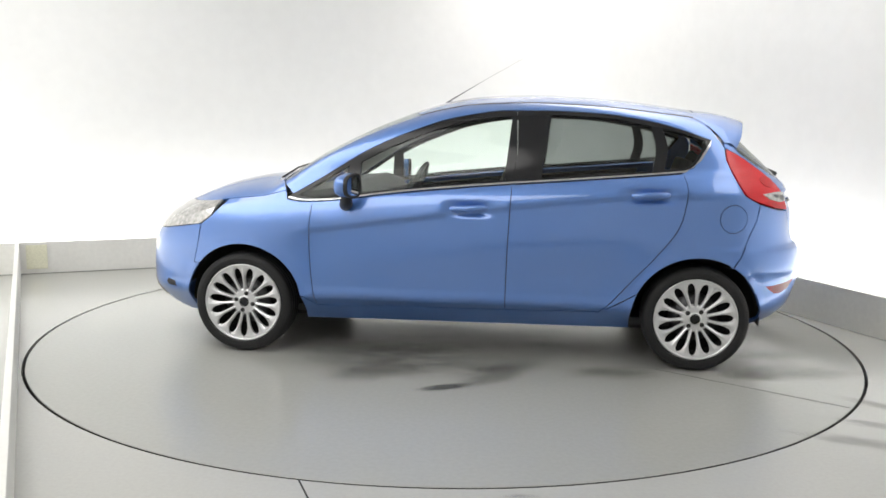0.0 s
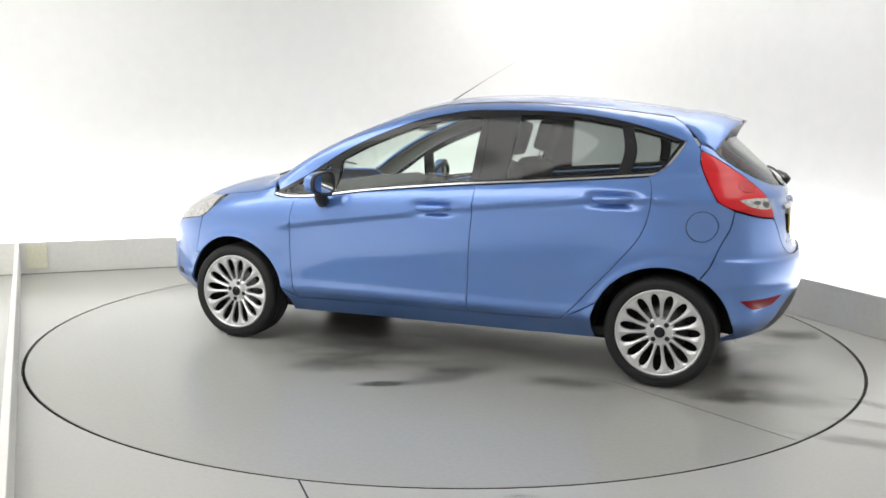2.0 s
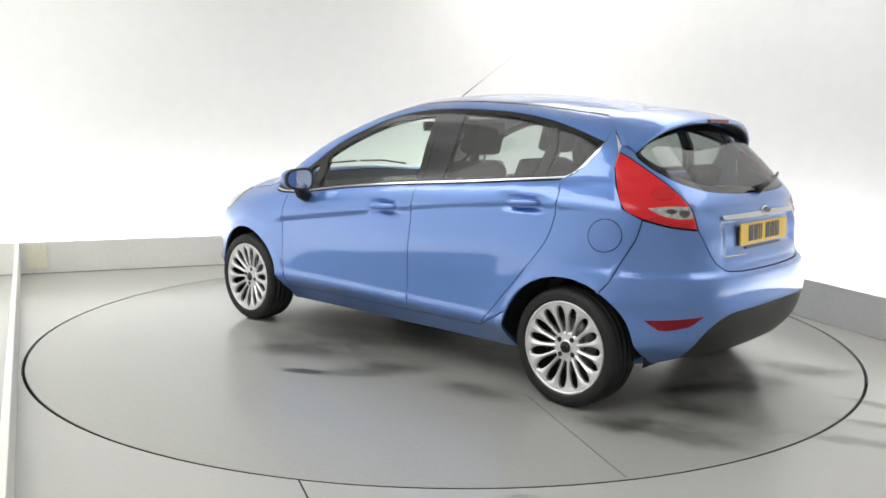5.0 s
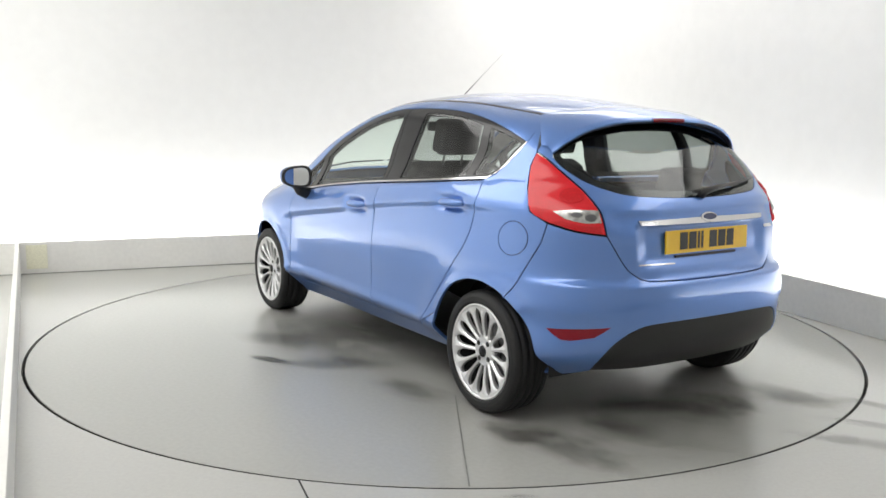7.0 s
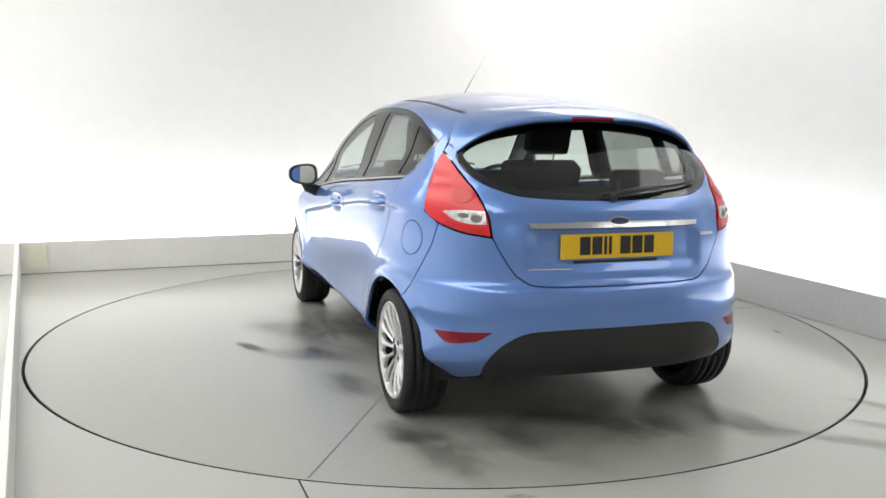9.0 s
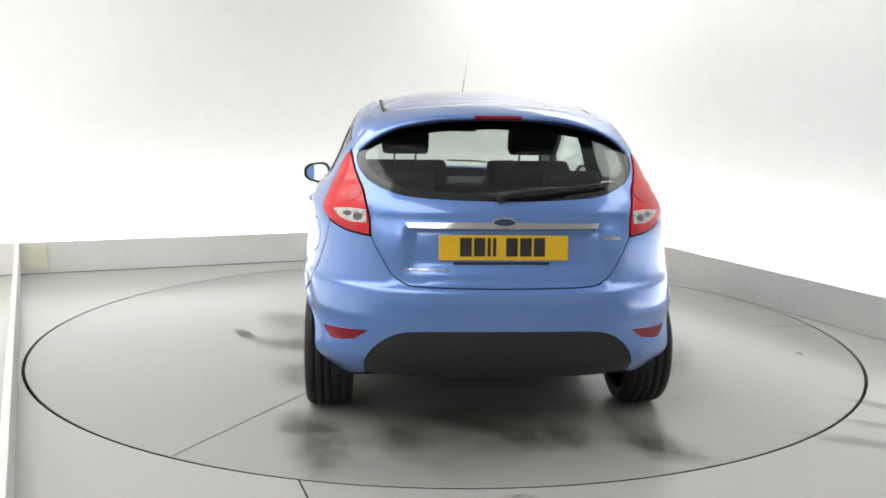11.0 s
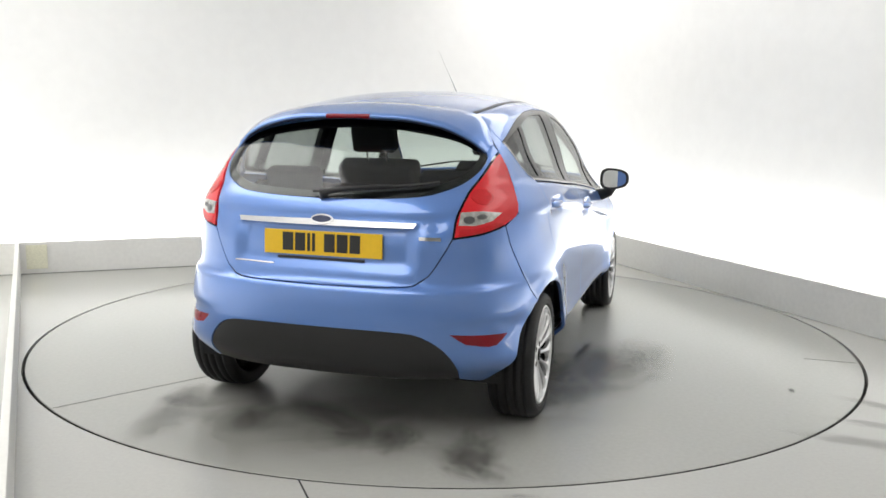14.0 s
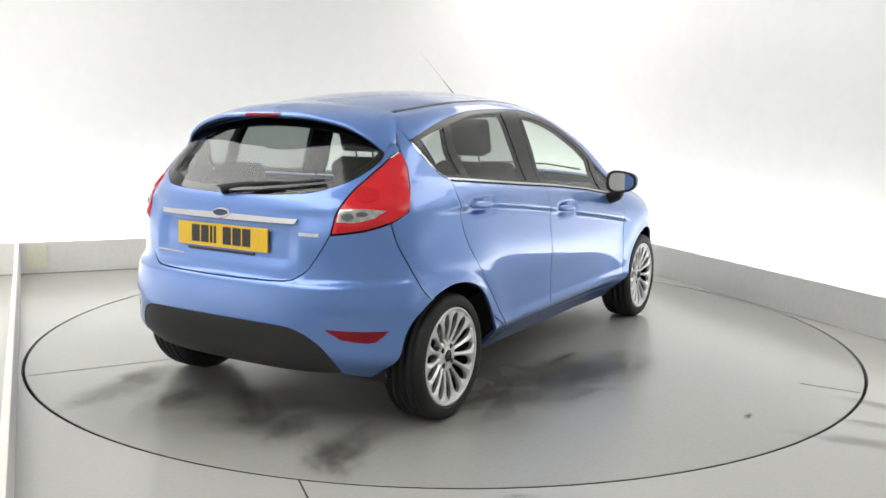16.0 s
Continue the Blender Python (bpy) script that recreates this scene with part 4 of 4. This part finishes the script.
def mirrors(car):
    for s in (1, -1):
        bm = bmesh.new()
        bmesh.ops.create_icosphere(bm, subdivisions=4, radius=1)
        for v in bm.verts:
            x, y, z = v.co
            f = lambda q, e: math.copysign(abs(q) ** e, q)
            x, y, z = f(x, 0.8), f(y, 0.7), f(z, 0.7)
            x = max(x, -0.45)
            v.co = (0.622 + 0.060 * x + 0.02 * y, s * (0.912 + 0.086 * y), 0.960 + (0.064 - 0.010 * y) * z)
        bmesh.ops.recalc_face_normals(bm, faces=bm.faces[:])
        for q in bm.faces:
            q.smooth = True
        cap = part("door_mirror", bm, PAINT, car, "blue door mirror with a black frame and foot")
        back = bmesh.new()
        n = 28
        rings = []
        for k, (g, dx) in enumerate(((1.02, 0.014), (1.03, -0.004), (0.93, -0.008), (0.82, -0.003))):
            ring = []
            for i in range(n):
                a = 2 * math.pi * i / n
                y, z = math.copysign(abs(math.cos(a)) ** 0.7, math.cos(a)), math.copysign(abs(math.sin(a)) ** 0.7, math.sin(a))
                ring.append(back.verts.new((0.595 + 0.02 * y + dx, s * (0.912 + 0.086 * y * g), 0.960 + (0.064 - 0.010 * y) * z * g)))
            rings.append(ring)
        for a, b in zip(rings, rings[1:]):
            for i in range(n):
                back.faces.new((a[i], a[(i + 1) % n], b[(i + 1) % n], b[i]))
        pane = bmesh.new()
        pane.faces.new([pane.verts.new(v.co + Vector((0.002, 0, 0))) for v in rings[-1]])
        for m in (back, pane):
            bmesh.ops.recalc_face_normals(m, faces=m.faces[:])
        part("mirror_frame", back, BLACK, cap)
        part("mirror_pane", pane, MIRROR, cap, "silvered mirror glass")
        part("mirror_foot", mesh_of("foot", *rod([(0.670, s * 0.765, 0.850), (0.655, s * 0.82, 0.852), (0.640, s * 0.875, 0.872), (0.630, s * 0.90, 0.915)], [0.030, 0.038, 0.032, 0.030], 12)), BLACK, cap)


def seat_shape(w, d, h):
    """A padded block, pinched towards its edges."""
    bm = block(-d / 2, d / 2, -w / 2, w / 2, 0, h, min(w, d, h) * 0.32, 4)
    for f in bm.faces:
        f.smooth = True
    return bm


def cabin(car):
    part("cabin_floor", block(-1.15, 1.05, -0.70, 0.70, 0.215, 0.26, 0.01), TRIM, car)
    part("boot_floor", block(-1.70, -1.10, -0.50, 0.50, 0.50, 0.55, 0.01), TRIM, car)
    part("parcel_shelf", block(-1.60, -1.05, -0.60, 0.60, 0.955, 0.975, 0.006), TRIM, car, "dark parcel shelf under the rear window")
    part("underbody", block(-1.45, 1.55, -0.66, 0.66, 0.185, 0.235, 0.02), DARK, car)
    dash = [(0.55, 0.55), (0.55, 0.80), (0.60, 0.90), (0.72, 0.935), (0.95, 0.915), (1.08, 0.88), (1.10, 0.5)]
    v = [(x, s * (0.70 - 0.10 * (x > 0.9)), z) for s in (1, -1) for x, z in dash]
    n = len(dash)
    f = [(i, i + 1, n + i + 1, n + i) for i in range(n - 1)] + [tuple(range(n))[::-1], tuple(range(n, 2 * n))]
    part("dashboard", mesh_of("dash", v, f, False), TRIM, car, "dark plastic dashboard")
    for s in (1, -1):
        y = 0.355 * s
        base = part("front_seat", seat_shape(0.50, 0.52, 0.17), SEATCLOTH, car, "dark cloth front seat")
        base.matrix_basis = pose(0.21, y, 0.43, 0, -6, 0)
        b = part("backrest", seat_shape(0.48, 0.14, 0.62), SEATCLOTH, base)
        b.matrix_basis = pose(-0.24, 0, 0.10, 0, -17, 0)
        h = part("headrest", seat_shape(0.26, 0.10, 0.19), SEATCLOTH, base)
        h.matrix_basis = pose(-0.445, 0, 0.755, 0, -10, 0)
        for k in (-0.06, 0.06):
            part("headrest_post", mesh_of("post", *rod([(-0.42, k, 0.66), (-0.445, k, 0.78)], 0.006)), STEEL, base)
        panel("door_lining", loop(curve((0.78, 0.868), (0.385, 0.917), (-0.079, 0.965), (-0.533, 1.002), (-1.05, 1.046)), curve((-1.05, 1.046), (-0.72, 0.30)), curve((-0.72, 0.30), (0.78, 0.30)), curve((0.78, 0.30), (0.78, 0.868))), "side", TRIM, car, s, off=-0.055, gap=0.0, res=0.06, label="dark door lining")
        panel("inner_wing", loop(curve((-1.05, 0.99), (-1.30, 1.0)), curve((-1.30, 1.0), (-1.35, 0.66)), curve((-1.35, 0.66), (-0.95, 0.55)), curve((-0.95, 0.55), (-1.05, 0.99))), "side", TRIM, car, s, off=-0.03, gap=0.0, res=0.06)
    base = part("rear_bench", seat_shape(1.24, 0.50, 0.18), SEATCLOTH, car, "dark cloth rear bench")
    base.matrix_basis = pose(-0.72, 0, 0.42, 0, -6, 0)
    b = part("backrest", seat_shape(1.22, 0.14, 0.56), SEATCLOTH, base)
    b.matrix_basis = pose(-0.26, 0, 0.10, 0, -20, 0)
    for y in (-0.38, 0.38):
        h = part("headrest", seat_shape(0.26, 0.09, 0.13), SEATCLOTH, base)
        h.matrix_basis = pose(-0.49, y, 0.60, 0, -12, 0)
    # steering wheel, on the right-hand side of the car
    ring, f = [], []
    n, m = 36, 8
    for i in range(n):
        a = 2 * math.pi * i / n
        for k in range(m):
            t = 2 * math.pi * k / m
            r = 0.178 + 0.015 * math.cos(t)
            ring.append((0.015 * math.sin(t), r * math.cos(a), r * math.sin(a)))
    for i in range(n):
        for k in range(m):
            f.append((i * m + k, ((i + 1) % n) * m + k, ((i + 1) % n) * m + (k + 1) % m, i * m + (k + 1) % m))
    st = part("steering_wheel", mesh_of("ring", ring, f), TRIM, car, "black steering wheel")
    st.matrix_basis = pose(0.46, -0.355, 0.86, 0, -25, 0)
    hub = part("steering_hub", block(-0.02, 0.05, -0.075, 0.075, -0.06, 0.06, 0.02, 3), TRIM, st)
    for a in (0, 180, 270):
        sp = part("steering_spoke", block(-0.008, 0.008, 0.06, 0.175, -0.02, 0.02, 0.006), TRIM, st)
        sp.matrix_basis = pose(0, 0, 0, a, 0, 0)
    part("cabin_mirror", block(0.34, 0.37, -0.12, 0.12, 1.245, 1.305, 0.012, 3), TRIM, car, "black inside mirror")
    half = loop(curve((-1.18, 0.0), (-1.15, 0.43)), curve((-1.15, 0.43), (0.24, 0.44)), curve((0.24, 0.44), (0.30, 0.0)))
    panel("headlining", loop(half, [(u, -v) for u, v in half[::-1]]), "top", LINING, car, off=-0.035, gap=0.0, res=0.08, label="pale roof lining")
    # dark shells behind the joints
    half = loop(curve(*deg((0.0, 0.975), (28.0, 0.985), (46.0, 1.08), (53.0, 1.15), (60.0, 0.95), (62.0, 0.68))), curve(*deg((62.0, 0.68), (48.0, 0.55), (44.0, 0.30), (0.0, 0.30))))
    panel("tail_shell", loop(half, [(-u, v) for u, v in half[::-1]]), "rear", GAP, car, off=-0.03, gap=0.0, res=0.05)
    half = loop(curve(*deg((0.0, 0.70), (25.0, 0.70), (44.0, 0.74), (46.0, 0.65), (38.0, 0.52))), curve(*deg((38.0, 0.52), (34.0, 0.24), (0.0, 0.22))))
    panel("nose_shell", loop(half, [(-u, v) for u, v in half[::-1]]), "front", GAP, car, off=-0.03, gap=0.0, res=0.05)
    for s in (1, -1):
        panel("sill_shell", loop(curve((0.86, 0.33), (0.86, 0.215)), curve((0.86, 0.215), (-0.86, 0.225)), curve((-0.86, 0.225), (-0.86, 0.36)), curve((-0.86, 0.36), (0.86, 0.33))), "side", GAP, car, s, off=-0.02, gap=0.0, res=0.06)
        panel("wing_shell", loop(curve((0.80, 0.83), (0.80, 0.36), (0.92, 0.40)), arc(1.2445, 0.272, 0.375, 155, 55, 14), curve((1.45, 0.70), (1.30, 0.79), (1.05, 0.84), (0.80, 0.83))), "side", GAP, car, s, off=-0.02, gap=0.0, res=0.06)


def hatchback():
    car = tagged(new("car"), "light blue metallic five-door hatchback parked on a turntable", "car")
    for s in (1, -1):
        body_side(car, s)
    rear_end(car)
    top_and_front(car)
    mirrors(car)
    cabin(car)
    wheels(car)
    return car


studio()
table = turntable()
car = hatchback()


def motions():
    rows_t, rows_c = [], []
    for i in range(33):
        t = i * 0.5
        m = pose(0, 0, 0, 0, 0, turn(t))
        rows_t.append((t, m))
        rows_c.append((t, m @ pose(-0.1914, -0.0792, 0)))
    walk(table, rows_t)
    walk(car, rows_c)


motions()
